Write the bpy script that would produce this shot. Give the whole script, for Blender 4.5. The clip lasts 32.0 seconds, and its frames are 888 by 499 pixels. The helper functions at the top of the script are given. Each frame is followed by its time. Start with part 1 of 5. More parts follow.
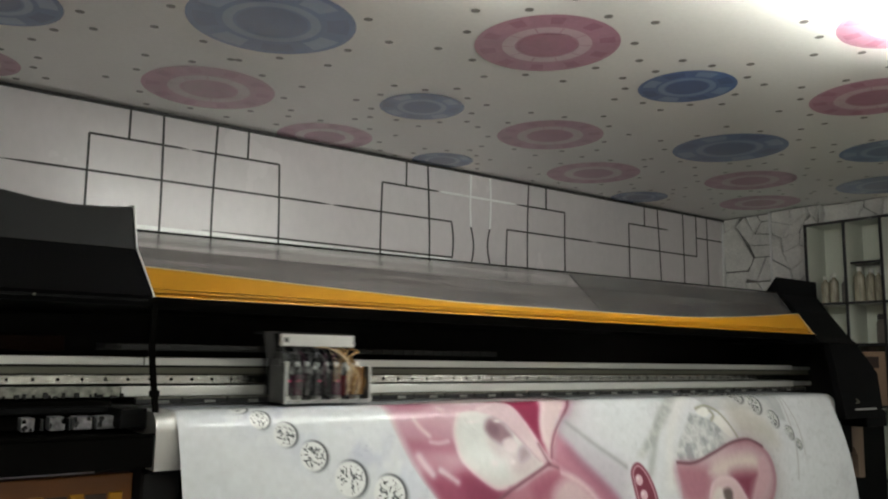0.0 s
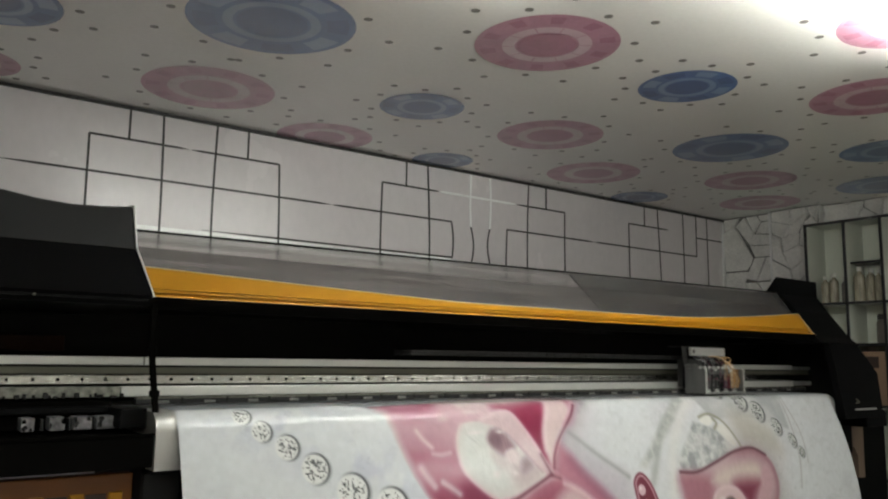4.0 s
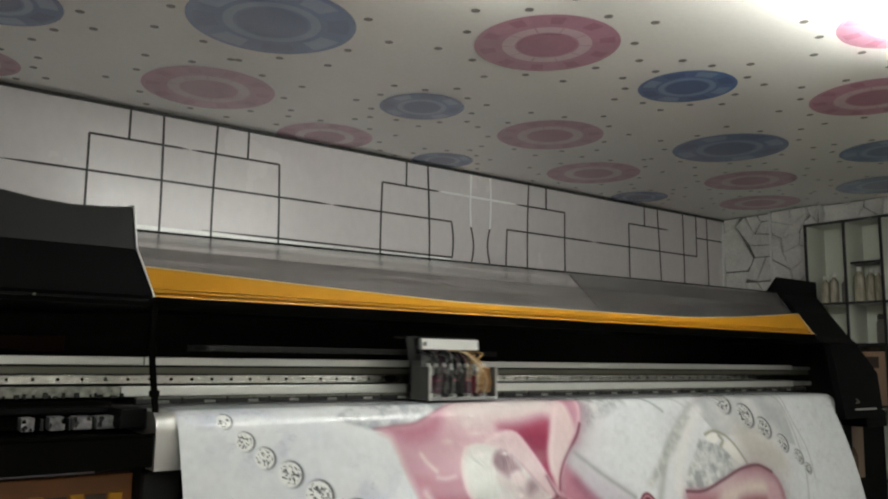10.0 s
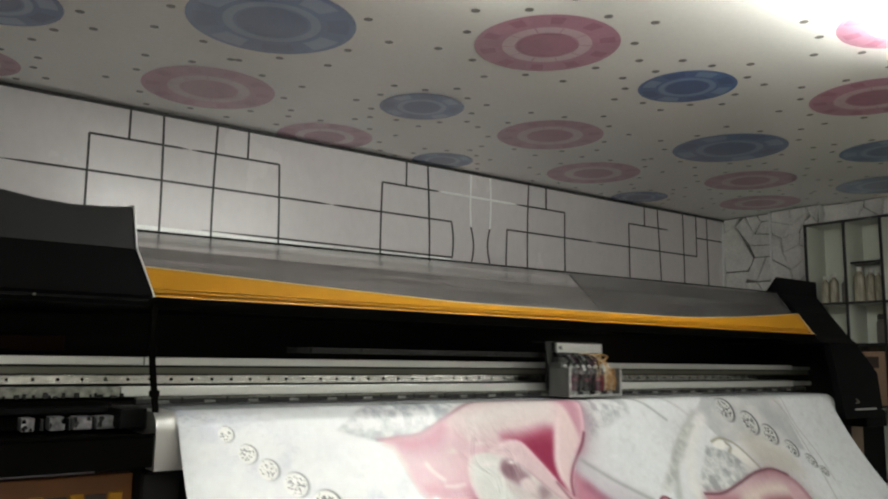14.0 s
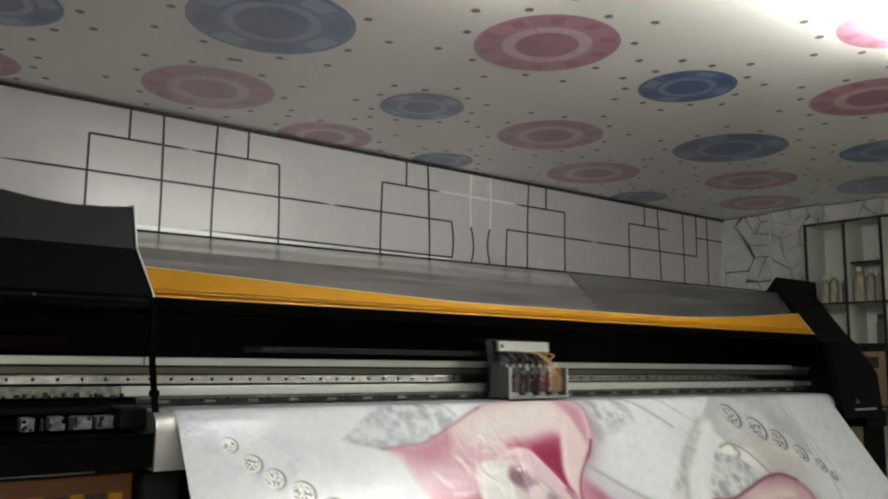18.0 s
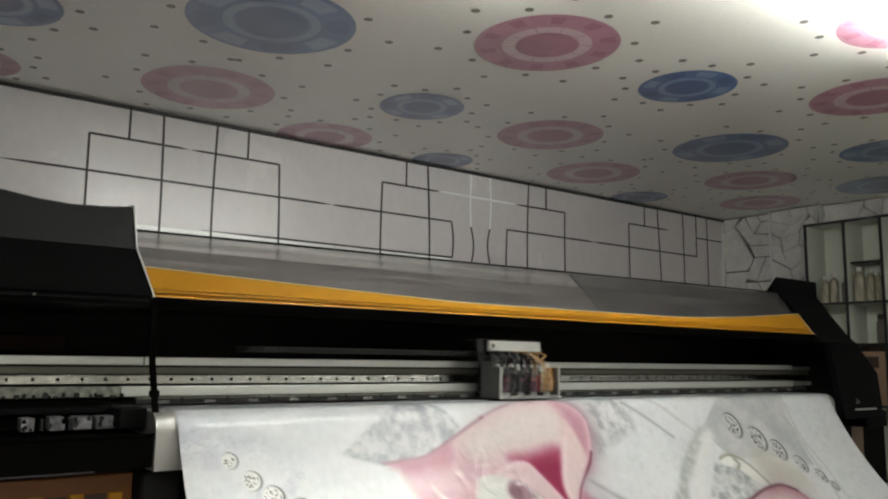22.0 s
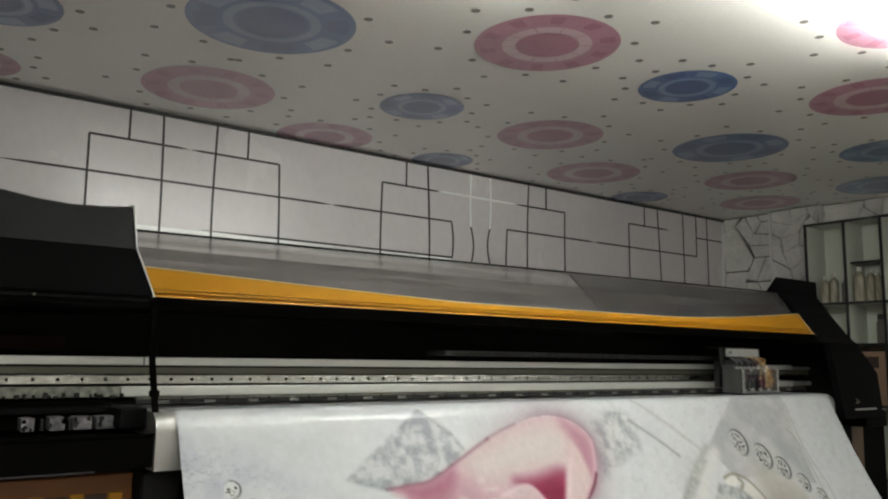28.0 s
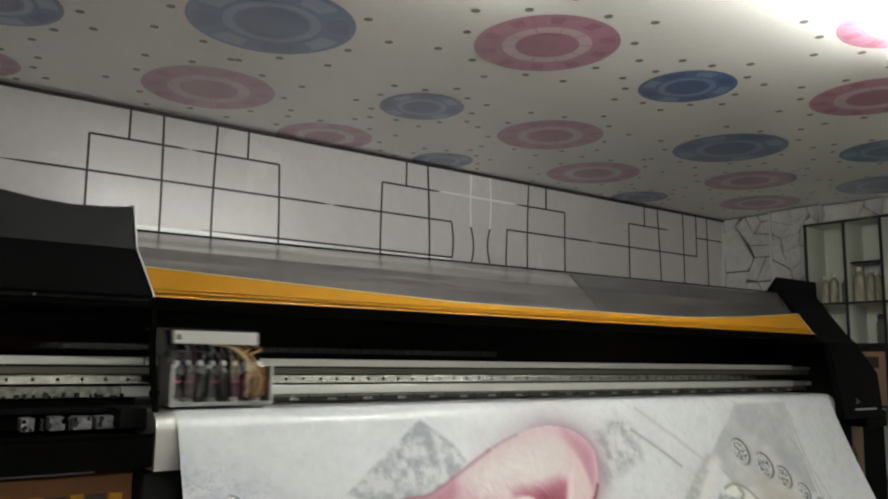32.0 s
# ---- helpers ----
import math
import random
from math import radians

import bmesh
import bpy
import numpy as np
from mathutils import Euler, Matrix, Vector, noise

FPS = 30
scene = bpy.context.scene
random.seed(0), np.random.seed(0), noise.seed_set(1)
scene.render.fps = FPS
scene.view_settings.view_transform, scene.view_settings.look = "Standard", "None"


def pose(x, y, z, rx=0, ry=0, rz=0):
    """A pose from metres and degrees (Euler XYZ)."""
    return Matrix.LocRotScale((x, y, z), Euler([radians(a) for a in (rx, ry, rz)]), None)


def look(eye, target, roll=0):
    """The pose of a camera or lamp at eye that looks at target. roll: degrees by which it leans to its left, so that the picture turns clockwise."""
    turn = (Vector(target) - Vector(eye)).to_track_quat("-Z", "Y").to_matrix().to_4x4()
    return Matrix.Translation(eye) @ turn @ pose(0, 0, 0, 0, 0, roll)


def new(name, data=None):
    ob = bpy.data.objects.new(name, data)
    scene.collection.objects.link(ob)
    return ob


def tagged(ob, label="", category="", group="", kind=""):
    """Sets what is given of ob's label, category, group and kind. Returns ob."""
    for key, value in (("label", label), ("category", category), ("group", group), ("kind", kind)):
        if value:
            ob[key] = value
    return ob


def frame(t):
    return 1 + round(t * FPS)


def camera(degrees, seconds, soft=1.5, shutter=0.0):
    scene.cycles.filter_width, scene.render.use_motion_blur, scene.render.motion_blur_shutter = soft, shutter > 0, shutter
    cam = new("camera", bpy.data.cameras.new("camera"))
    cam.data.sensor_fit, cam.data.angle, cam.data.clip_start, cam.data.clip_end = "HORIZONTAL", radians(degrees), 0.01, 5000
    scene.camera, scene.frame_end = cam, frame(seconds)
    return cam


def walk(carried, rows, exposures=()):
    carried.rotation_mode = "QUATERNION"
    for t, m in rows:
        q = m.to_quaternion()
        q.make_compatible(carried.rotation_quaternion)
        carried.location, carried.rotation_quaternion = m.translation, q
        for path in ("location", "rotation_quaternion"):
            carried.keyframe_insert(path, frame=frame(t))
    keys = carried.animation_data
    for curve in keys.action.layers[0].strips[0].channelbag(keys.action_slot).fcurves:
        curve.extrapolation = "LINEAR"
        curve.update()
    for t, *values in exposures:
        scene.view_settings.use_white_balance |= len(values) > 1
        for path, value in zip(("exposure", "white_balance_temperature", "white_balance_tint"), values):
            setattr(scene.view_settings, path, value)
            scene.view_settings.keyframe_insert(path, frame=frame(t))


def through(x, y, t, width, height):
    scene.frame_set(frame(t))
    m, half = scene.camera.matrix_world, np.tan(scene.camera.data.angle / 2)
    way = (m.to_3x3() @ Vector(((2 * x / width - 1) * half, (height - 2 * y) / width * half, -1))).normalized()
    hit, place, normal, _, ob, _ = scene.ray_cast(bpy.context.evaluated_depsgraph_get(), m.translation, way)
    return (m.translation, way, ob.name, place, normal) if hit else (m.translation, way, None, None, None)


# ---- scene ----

# The camera stands still on the operator's side of the printer.
YAW, PITCH = radians(36.761), radians(7.784)
EYE = Vector((0.0, 0.0, 1.17))
AIM = EYE + Vector((math.sin(YAW) * math.cos(PITCH), math.cos(YAW) * math.cos(PITCH), math.sin(PITCH)))
cam = camera(57.82, 32.0, soft=2.1, shutter=0.5)
walk(cam, [(0.0, look(EYE, AIM, 0.825)), (32.0, look(EYE, AIM, 0.825))], exposures=[(0.0, 0.0), (32.0, 0.0)])

# ---- room measures ----
WALL_Y, WALL_X, CEIL_Z = 3.67, 5.46, 2.28
LEFT_X, BACK_Y = -1.7, -1.6

# ---- world and lamps ----
world = bpy.data.worlds.new("world")
scene.world = world
world.use_nodes = True
world.node_tree.nodes["Background"].inputs[0].default_value = (0.6, 0.7, 0.8, 1)
world.node_tree.nodes["Background"].inputs[1].default_value = 0.05


# Bare tube lamps under the ceiling before the printer: middle x, y, z, half length and the strength of the glow.
LAMPS = [(2.10, 1.09, 2.228, 0.80, 116.0), (1.40, 1.56, 2.235, 0.14, 76.0)]
# Unseen fill panels, added on the ceiling behind the operator's place to brighten the room: middle x, y, half width and
# the strength of the glow.
FILL_PANELS = [(0.0, -0.6, 0.45, 15.0), (3.9, -0.6, 0.55, 8.0)]


# ---- materials ----
def shader(name, base, rough=0.5, metal=0.0, spread=0.08, grain=60.0, bump=0.0, blotch=3.0, spec=0.5, coat=0.0, coat_rough=0.05, stretch=(1, 1, 1), rough_spread=0.1, coat_ior=1.5):
    """A painted, moulded or metal surface: base colour with blotches and grain, and a fine relief."""
    m = bpy.data.materials.new(name)
    m.use_nodes = True
    nt = m.node_tree
    b = nt.nodes["Principled BSDF"]
    b.inputs["Metallic"].default_value = metal
    b.inputs["Specular IOR Level"].default_value = spec
    b.inputs["Coat Weight"].default_value = coat
    b.inputs["Coat Roughness"].default_value = coat_rough
    b.inputs["Coat IOR"].default_value = coat_ior
    co = nt.nodes.new("ShaderNodeTexCoord")
    mp = nt.nodes.new("ShaderNodeMapping")
    mp.inputs["Scale"].default_value = stretch
    nt.links.new(co.outputs["Object"], mp.inputs[0])
    n1 = nt.nodes.new("ShaderNodeTexNoise")
    n1.inputs["Scale"].default_value, n1.inputs["Detail"].default_value = blotch, 4
    n2 = nt.nodes.new("ShaderNodeTexNoise")
    n2.inputs["Scale"].default_value, n2.inputs["Detail"].default_value = grain, 3
    for n in (n1, n2):
        nt.links.new(mp.outputs[0], n.inputs["Vector"])
    mix = nt.nodes.new("ShaderNodeMix")
    mix.data_type = "FLOAT"
    mix.inputs[0].default_value = 0.4
    nt.links.new(n1.outputs["Fac"], mix.inputs[2])
    nt.links.new(n2.outputs["Fac"], mix.inputs[3])
    ramp = nt.nodes.new("ShaderNodeValToRGB")
    ramp.color_ramp.elements[0].position, ramp.color_ramp.elements[1].position = 0.3, 0.7
    ramp.color_ramp.elements[0].color = (*[c * (1 - spread) for c in base], 1)
    ramp.color_ramp.elements[1].color = (*[min(1, c * (1 + spread)) for c in base], 1)
    nt.links.new(mix.outputs[0], ramp.inputs[0])
    nt.links.new(ramp.outputs[0], b.inputs["Base Color"])
    mr = nt.nodes.new("ShaderNodeMapRange")
    mr.inputs["To Min"].default_value, mr.inputs["To Max"].default_value = max(0.02, rough * (1 - rough_spread)), min(1, rough * (1 + rough_spread))
    nt.links.new(n1.outputs["Fac"], mr.inputs["Value"])
    nt.links.new(mr.outputs[0], b.inputs["Roughness"])
    if bump:
        bp = nt.nodes.new("ShaderNodeBump")
        bp.inputs["Strength"].default_value, bp.inputs["Distance"].default_value = bump, 0.002
        nt.links.new(n2.outputs["Fac"], bp.inputs["Height"])
        nt.links.new(bp.outputs[0], b.inputs["Normal"])
    return m


def glow(name, color, strength):
    m = bpy.data.materials.new(name)
    m.use_nodes = True
    b = m.node_tree.nodes["Principled BSDF"]
    b.inputs["Base Color"].default_value = (*color, 1)
    b.inputs["Emission Color"].default_value = (*color, 1)
    b.inputs["Emission Strength"].default_value = strength
    return m


def clear(name, color, rough=0.03, ior=1.1, through=1.0):
    m = bpy.data.materials.new(name)
    m.use_nodes = True
    b = m.node_tree.nodes["Principled BSDF"]
    b.inputs["Base Color"].default_value = (*color, 1)
    b.inputs["Transmission Weight"].default_value = through
    b.inputs["Roughness"].default_value, b.inputs["IOR"].default_value = rough, ior
    return m


def smoked(name):
    """Smoked acrylic with long streaks that change its tint and gloss."""
    m = clear(name, (0.40, 0.38, 0.375), 0.08, through=0.92)
    nt = m.node_tree
    b = nt.nodes["Principled BSDF"]
    co, mp, n = nt.nodes.new("ShaderNodeTexCoord"), nt.nodes.new("ShaderNodeMapping"), nt.nodes.new("ShaderNodeTexNoise")
    mp.inputs["Scale"].default_value = (0.9, 6, 26)
    n.inputs["Scale"].default_value, n.inputs["Detail"].default_value = 2.2, 5
    ramp = nt.nodes.new("ShaderNodeValToRGB")
    ramp.color_ramp.elements[0].position, ramp.color_ramp.elements[1].position = 0.32, 0.68
    ramp.color_ramp.elements[0].color, ramp.color_ramp.elements[1].color = (0.42, 0.40, 0.395, 1), (0.60, 0.58, 0.57, 1)
    mr = nt.nodes.new("ShaderNodeMapRange")
    mr.inputs["To Min"].default_value, mr.inputs["To Max"].default_value = 0.03, 0.22
    nt.links.new(co.outputs["Object"], mp.inputs[0])
    nt.links.new(mp.outputs[0], n.inputs["Vector"])
    nt.links.new(n.outputs["Fac"], ramp.inputs[0])
    nt.links.new(ramp.outputs[0], b.inputs["Base Color"])
    nt.links.new(n.outputs["Fac"], mr.inputs["Value"])
    nt.links.new(mr.outputs[0], b.inputs["Roughness"])
    return m


WALL_WHITE = shader("white_wallpaper", (0.70, 0.655, 0.668), 0.25, spread=0.06, grain=22, bump=0.12, blotch=1.9, rough_spread=0.35, stretch=(1.3, 1, 0.9))
LINE_DARK = shader("dark_line", (0.030, 0.028, 0.027), 0.4, spread=0.4, blotch=5, spec=0.3)
LINE_WHITE = shader("white_line", (0.95, 0.95, 0.94), 0.2)
CEIL_WHITE = shader("glossy_ceiling_film", (0.885, 0.87, 0.83), 0.42, spread=0.06, blotch=1.4, spec=0.8, coat=1.0, coat_rough=0.17, coat_ior=1.75)
PINK_A = shader("ceiling_pink", (0.53, 0.25, 0.345), 0.45, spread=0.15, blotch=9, spec=0.8, coat=1.0, coat_rough=0.17, coat_ior=1.75)
PINK_B = shader("ceiling_pink_dark", (0.44, 0.17, 0.255), 0.45, spread=0.15, blotch=9, spec=0.8, coat=1.0, coat_rough=0.17, coat_ior=1.75)
PINK_C = shader("ceiling_pink_pale", (0.70, 0.50, 0.575), 0.45, spread=0.1, blotch=9, spec=0.8, coat=1.0, coat_rough=0.17, coat_ior=1.75)
BLUE_A = shader("ceiling_blue", (0.090, 0.178, 0.40), 0.45, spread=0.15, blotch=9, spec=0.8, coat=1.0, coat_rough=0.17, coat_ior=1.75)
BLUE_B = shader("ceiling_blue_dark", (0.058, 0.118, 0.30), 0.45, spread=0.15, blotch=9, spec=0.8, coat=1.0, coat_rough=0.17, coat_ior=1.75)
BLUE_C = shader("ceiling_blue_pale", (0.21, 0.33, 0.54), 0.45, spread=0.1, blotch=9, spec=0.8, coat=1.0, coat_rough=0.17, coat_ior=1.75)
DOT_GREY = shader("ceiling_dot", (0.15, 0.14, 0.12), 0.42, spec=0.8, coat=1.0, coat_rough=0.17, coat_ior=1.75)
FLOOR_TILE = shader("floor_tile", (0.27, 0.255, 0.24), 0.35, spread=0.15, blotch=2, bump=0.1)
PLAIN_WALL = shader("plain_wall", (0.62, 0.60, 0.57), 0.7, spread=0.06, bump=0.2)
BLACK_PLASTIC = shader("black_plastic", (0.003, 0.003, 0.0032), 0.5, spread=0.2, grain=300, bump=0.1, spec=0.06)
CAP_GREY = shader("charcoal_plastic", (0.0125, 0.0125, 0.0128), 0.55, spread=0.12, grain=300, bump=0.1, spec=0.25)
BEAM_BLACK = shader("matt_black_paint", (0.0032, 0.003, 0.0027), 0.8, spread=0.2, spec=0.0)
BLACK_INSIDE = shader("black_metal", (0.0065, 0.0062, 0.0055), 0.6, spread=0.3, spec=0.12)
YELLOW = shader("yellow_paint", (0.40, 0.178, 0.006), 0.45, spec=0.3, spread=0.12, grain=200, blotch=2, stretch=(0.4, 1, 3))
YELLOW_DEEP = shader("yellow_paint_deep", (0.19, 0.060, 0.005), 0.42, spread=0.12, grain=200, blotch=3)
YELLOW_EDGE = shader("pale_edge_trim", (0.46, 0.36, 0.22), 0.4)
STEEL = shader("rail_aluminium", (0.62, 0.62, 0.59), 0.36, metal=0.45, spread=0.06, stretch=(0.05, 1, 1), grain=120)
STEEL_SHINY = shader("ground_steel", (0.60, 0.59, 0.55), 0.13, metal=1.0, spread=0.08, stretch=(0.02, 1, 1), grain=320, bump=0.8)
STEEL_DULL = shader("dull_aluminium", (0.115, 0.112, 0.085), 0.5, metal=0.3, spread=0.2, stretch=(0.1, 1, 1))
PLATEN = shader("platen_sheet_metal", (0.55, 0.54, 0.52), 0.45, metal=0.85, spread=0.05, stretch=(1, 1, 0.1))
CAR_GREY = shader("grey_carriage_plate", (0.085, 0.085, 0.082), 0.45, spread=0.3, metal=0.3, blotch=18, stretch=(1, 1, 0.3))
# darker copy of the carriage grey, with the housing's shade in its colour
CAR_DARK = shader("shaded_grey_plate", (0.035, 0.035, 0.034), 0.5, spread=0.15, metal=0.2)
CAR_LIGHT = shader("light_grey_plate", (0.50, 0.50, 0.48), 0.4, metal=0.5, spread=0.12, blotch=25)
# carriage lip: blotchy grey, lightened in colour as a lit front edge
CAR_LIP = shader("lit_grey_lip", (0.25, 0.25, 0.245), 0.4, metal=0.5, spread=0.3, blotch=30)
CAR_WHITE = shader("white_cover", (0.86, 0.86, 0.84), 0.33, metal=0.45, spread=0.05)
SMOKED = smoked("smoked_acrylic")
STONE = shader("stone_wallpaper", (0.80, 0.79, 0.765), 0.32, spread=0.22, blotch=7, bump=0.1)
STONE_JOINT = shader("stone_joint", (0.15, 0.147, 0.14), 0.6, spread=0.8, blotch=16)
SHELF_BLACK = shader("black_frame", (0.012, 0.012, 0.013), 0.45)
SHELF_WHITE = shader("white_board", (0.86, 0.88, 0.79), 0.5, spread=0.04)
SHELF_GREY = shader("grey_board", (0.62, 0.64, 0.57), 0.5, spread=0.05)
RAIL_END = shader("dull_rail_end", (0.30, 0.30, 0.285), 0.45, metal=0.3, spread=0.3, blotch=12)
CHAIN_GREY = shader("grey_chain_plastic", (0.010, 0.010, 0.0103), 0.5, spread=0.2, grain=120)
GRIMY = shader("ink_stained_metal", (0.22, 0.22, 0.19), 0.5, spread=0.95, grain=70, blotch=22, metal=0.3)
ROLLER = shader("grey_roller", (0.15, 0.15, 0.14), 0.5, spread=0.3, grain=150)
PAD_GREY = shader("stained_white_pad", (0.17, 0.162, 0.17), 0.5, spread=0.99, grain=80, blotch=30)
LINER = shader("charcoal_liner", (0.026, 0.0255, 0.025), 0.5, spread=0.35, blotch=3, grain=40, stretch=(0.4, 1, 12))
BROWN_DARK = shader("brown_slot_shade", (0.035, 0.014, 0.007), 0.5)
BROWN_DEEP = shader("brown_black_metal", (0.016, 0.0055, 0.002), 0.6, spread=0.3, spec=0.1)
BRACKET_TAN = shader("tan_bracket", (0.17, 0.12, 0.085), 0.5, spread=0.1)
TUBE_BLACK = shader("black_tube", (0.008, 0.008, 0.009), 0.25)
TUBE_BLUE = shader("blue_ink_tube", (0.040, 0.036, 0.038), 0.22, spread=0.5, blotch=40)
TUBE_PURPLE = shader("purple_ink_tube", (0.075, 0.028, 0.045), 0.22, spread=0.5, blotch=40)
TUBE_CLEAR = shader("grey_tube", (0.10, 0.10, 0.097), 0.2, spread=0.5, blotch=60)
TUBE_YELLOW = shader("yellow_ink_tube", (0.34, 0.20, 0.08), 0.25, spread=0.3, blotch=40)
TUBE_TAN = shader("tan_ink_tube", (0.40, 0.30, 0.19), 0.25, spread=0.25, blotch=40)
INK_MAROON = shader("maroon_ink", (0.105, 0.014, 0.016), 0.25)
INK_BROWN = shader("amber_ink", (0.12, 0.05, 0.009), 0.3)
INK_RED = shader("magenta_clip", (0.42, 0.02, 0.09), 0.35)
TUBE_PALE = shader("pale_connector", (0.34, 0.335, 0.32), 0.3, spread=0.4, blotch=60)
BOTTLE_CREAM = shader("cream_bottle", (0.40, 0.36, 0.27), 0.18, spread=0.6, blotch=34, grain=90, stretch=(1, 1, 0.12))
BOTTLE_GREY = shader("smoky_bottle", (0.16, 0.14, 0.12), 0.3, spread=0.1)
BOTTLE_CAP = shader("white_cap", (0.70, 0.69, 0.64), 0.4)
CARD = shader("cardboard", (0.36, 0.24, 0.16), 0.8, spread=0.08)
CARD_DARK = shader("dark_print", (0.05, 0.03, 0.025), 0.6)
JAR_LID = shader("dark_lid", (0.03, 0.028, 0.026), 0.4)


# ---- building helpers ----
def part(name, bm, material, parent=None, label="", smooth=False):
    """Links a bmesh as one mesh object under a thing or a part."""
    bmesh.ops.recalc_face_normals(bm, faces=bm.faces[:])
    me = bpy.data.meshes.new(name)
    bm.to_mesh(me)
    bm.free()
    for m in (material if isinstance(material, (list, tuple)) else [material]):
        me.materials.append(m)
    if smooth:
        for p in me.polygons:
            p.use_smooth = True
    ob = new(name, me)
    if parent:
        ob.parent = parent
    if label:
        tagged(ob, label)
    return ob


def empty(name, place=(0, 0, 0)):
    ob = new(name)
    ob.location = place
    ob.empty_display_size = 0.1
    bpy.context.view_layer.update()
    return ob


def box(x0, x1, y0, y1, z0, z1, bevel=0.0, bm=None, seg=2):
    own = bm is None
    b = bmesh.new()
    bmesh.ops.create_cube(b, size=1)
    for v in b.verts:
        v.co = Vector(((x0 + x1) / 2 + v.co.x * (x1 - x0), (y0 + y1) / 2 + v.co.y * (y1 - y0), (z0 + z1) / 2 + v.co.z * (z1 - z0)))
    if bevel:
        bmesh.ops.bevel(b, geom=b.edges[:], offset=bevel, segments=seg, affect="EDGES", profile=0.5)
    if own:
        return b
    join(bm, b)
    return bm


def join(bm, other):
    me = bpy.data.meshes.new("tmp")
    other.to_mesh(me)
    other.free()
    bm.from_mesh(me)
    bpy.data.meshes.remove(me)
    return bm


def prism(profile, x0, x1, bevel=0.0):
    """A body of constant section (y, z) from x0 to x1."""
    b = bmesh.new()
    lo = [b.verts.new((x0, y, z)) for y, z in profile]
    hi = [b.verts.new((x1, y, z)) for y, z in profile]
    n = len(profile)
    b.faces.new(lo)
    b.faces.new(hi[::-1])
    for i in range(n):
        b.faces.new((lo[i], hi[i], hi[(i + 1) % n], lo[(i + 1) % n]))
    if bevel:
        bmesh.ops.bevel(b, geom=b.edges[:], offset=bevel, segments=2, affect="EDGES", profile=0.5)
    return b


def slab(points, thick, axis=2):
    """A flat plate: a polygon of 3D points, made thick along an axis."""
    b = bmesh.new()
    d = Vector([thick if i == axis else 0 for i in range(3)])
    lo = [b.verts.new(p) for p in points]
    hi = [b.verts.new(Vector(p) + d) for p in points]
    n = len(points)
    b.faces.new(lo)
    b.faces.new(hi[::-1])
    for i in range(n):
        b.faces.new((lo[i], hi[i], hi[(i + 1) % n], lo[(i + 1) % n]))
    return b


def cyl(p, q, r0, r1=None, seg=16, bm=None):
    """A round bar from p to q."""
    b = bmesh.new()
    p, q = Vector(p), Vector(q)
    d = q - p
    bmesh.ops.create_cone(b, cap_ends=True, segments=seg, radius1=r0, radius2=r0 if r1 is None else r1, depth=d.length)
    m = Matrix.Translation((p + q) / 2) @ d.to_track_quat("Z", "Y").to_matrix().to_4x4()
    bmesh.ops.transform(b, matrix=m, verts=b.verts[:])
    if bm is None:
        return b
    return join(bm, b)


def tube(points, r, seg=8):
    """A bent hose through points."""
    b = bmesh.new()
    pts = [Vector(p) for p in points]
    fine = []
    for i in range(len(pts) - 1):
        a0, a1, a2, a3 = pts[max(i - 1, 0)], pts[i], pts[i + 1], pts[min(i + 2, len(pts) - 1)]
        for k in range(6):
            t = k / 6
            fine.append(0.5 * (2 * a1 + (a2 - a0) * t + (2 * a0 - 5 * a1 + 4 * a2 - a3) * t * t + (3 * a1 - a0 - 3 * a2 + a3) * t ** 3))
    fine.append(pts[-1])
    rings = []
    for i, c in enumerate(fine):
        d = (fine[min(i + 1, len(fine) - 1)] - fine[max(i - 1, 0)]).normalized()
        u = d.cross(Vector((0.3, 0.9, 0.2))).normalized()
        w = d.cross(u)
        rings.append([b.verts.new(c + r * (math.cos(a) * u + math.sin(a) * w)) for a in (2 * math.pi * k / seg for k in range(seg))])
    for r0, r1 in zip(rings, rings[1:]):
        for k in range(seg):
            b.faces.new((r0[k], r0[(k + 1) % seg], r1[(k + 1) % seg], r1[k]))
    b.faces.new(rings[0][::-1])
    b.faces.new(rings[-1])
    return b


def spin(profile, seg=20):
    """A turned body from (radius, z) pairs, round the z axis."""
    b = bmesh.new()
    rings = [[b.verts.new((max(r, 1e-4) * math.cos(2 * math.pi * k / seg), max(r, 1e-4) * math.sin(2 * math.pi * k / seg), z)) for k in range(seg)] for r, z in profile]
    for r0, r1 in zip(rings, rings[1:]):
        for k in range(seg):
            b.faces.new((r0[k], r0[(k + 1) % seg], r1[(k + 1) % seg], r1[k]))
    b.faces.new(rings[0][::-1])
    b.faces.new(rings[-1])
    return b


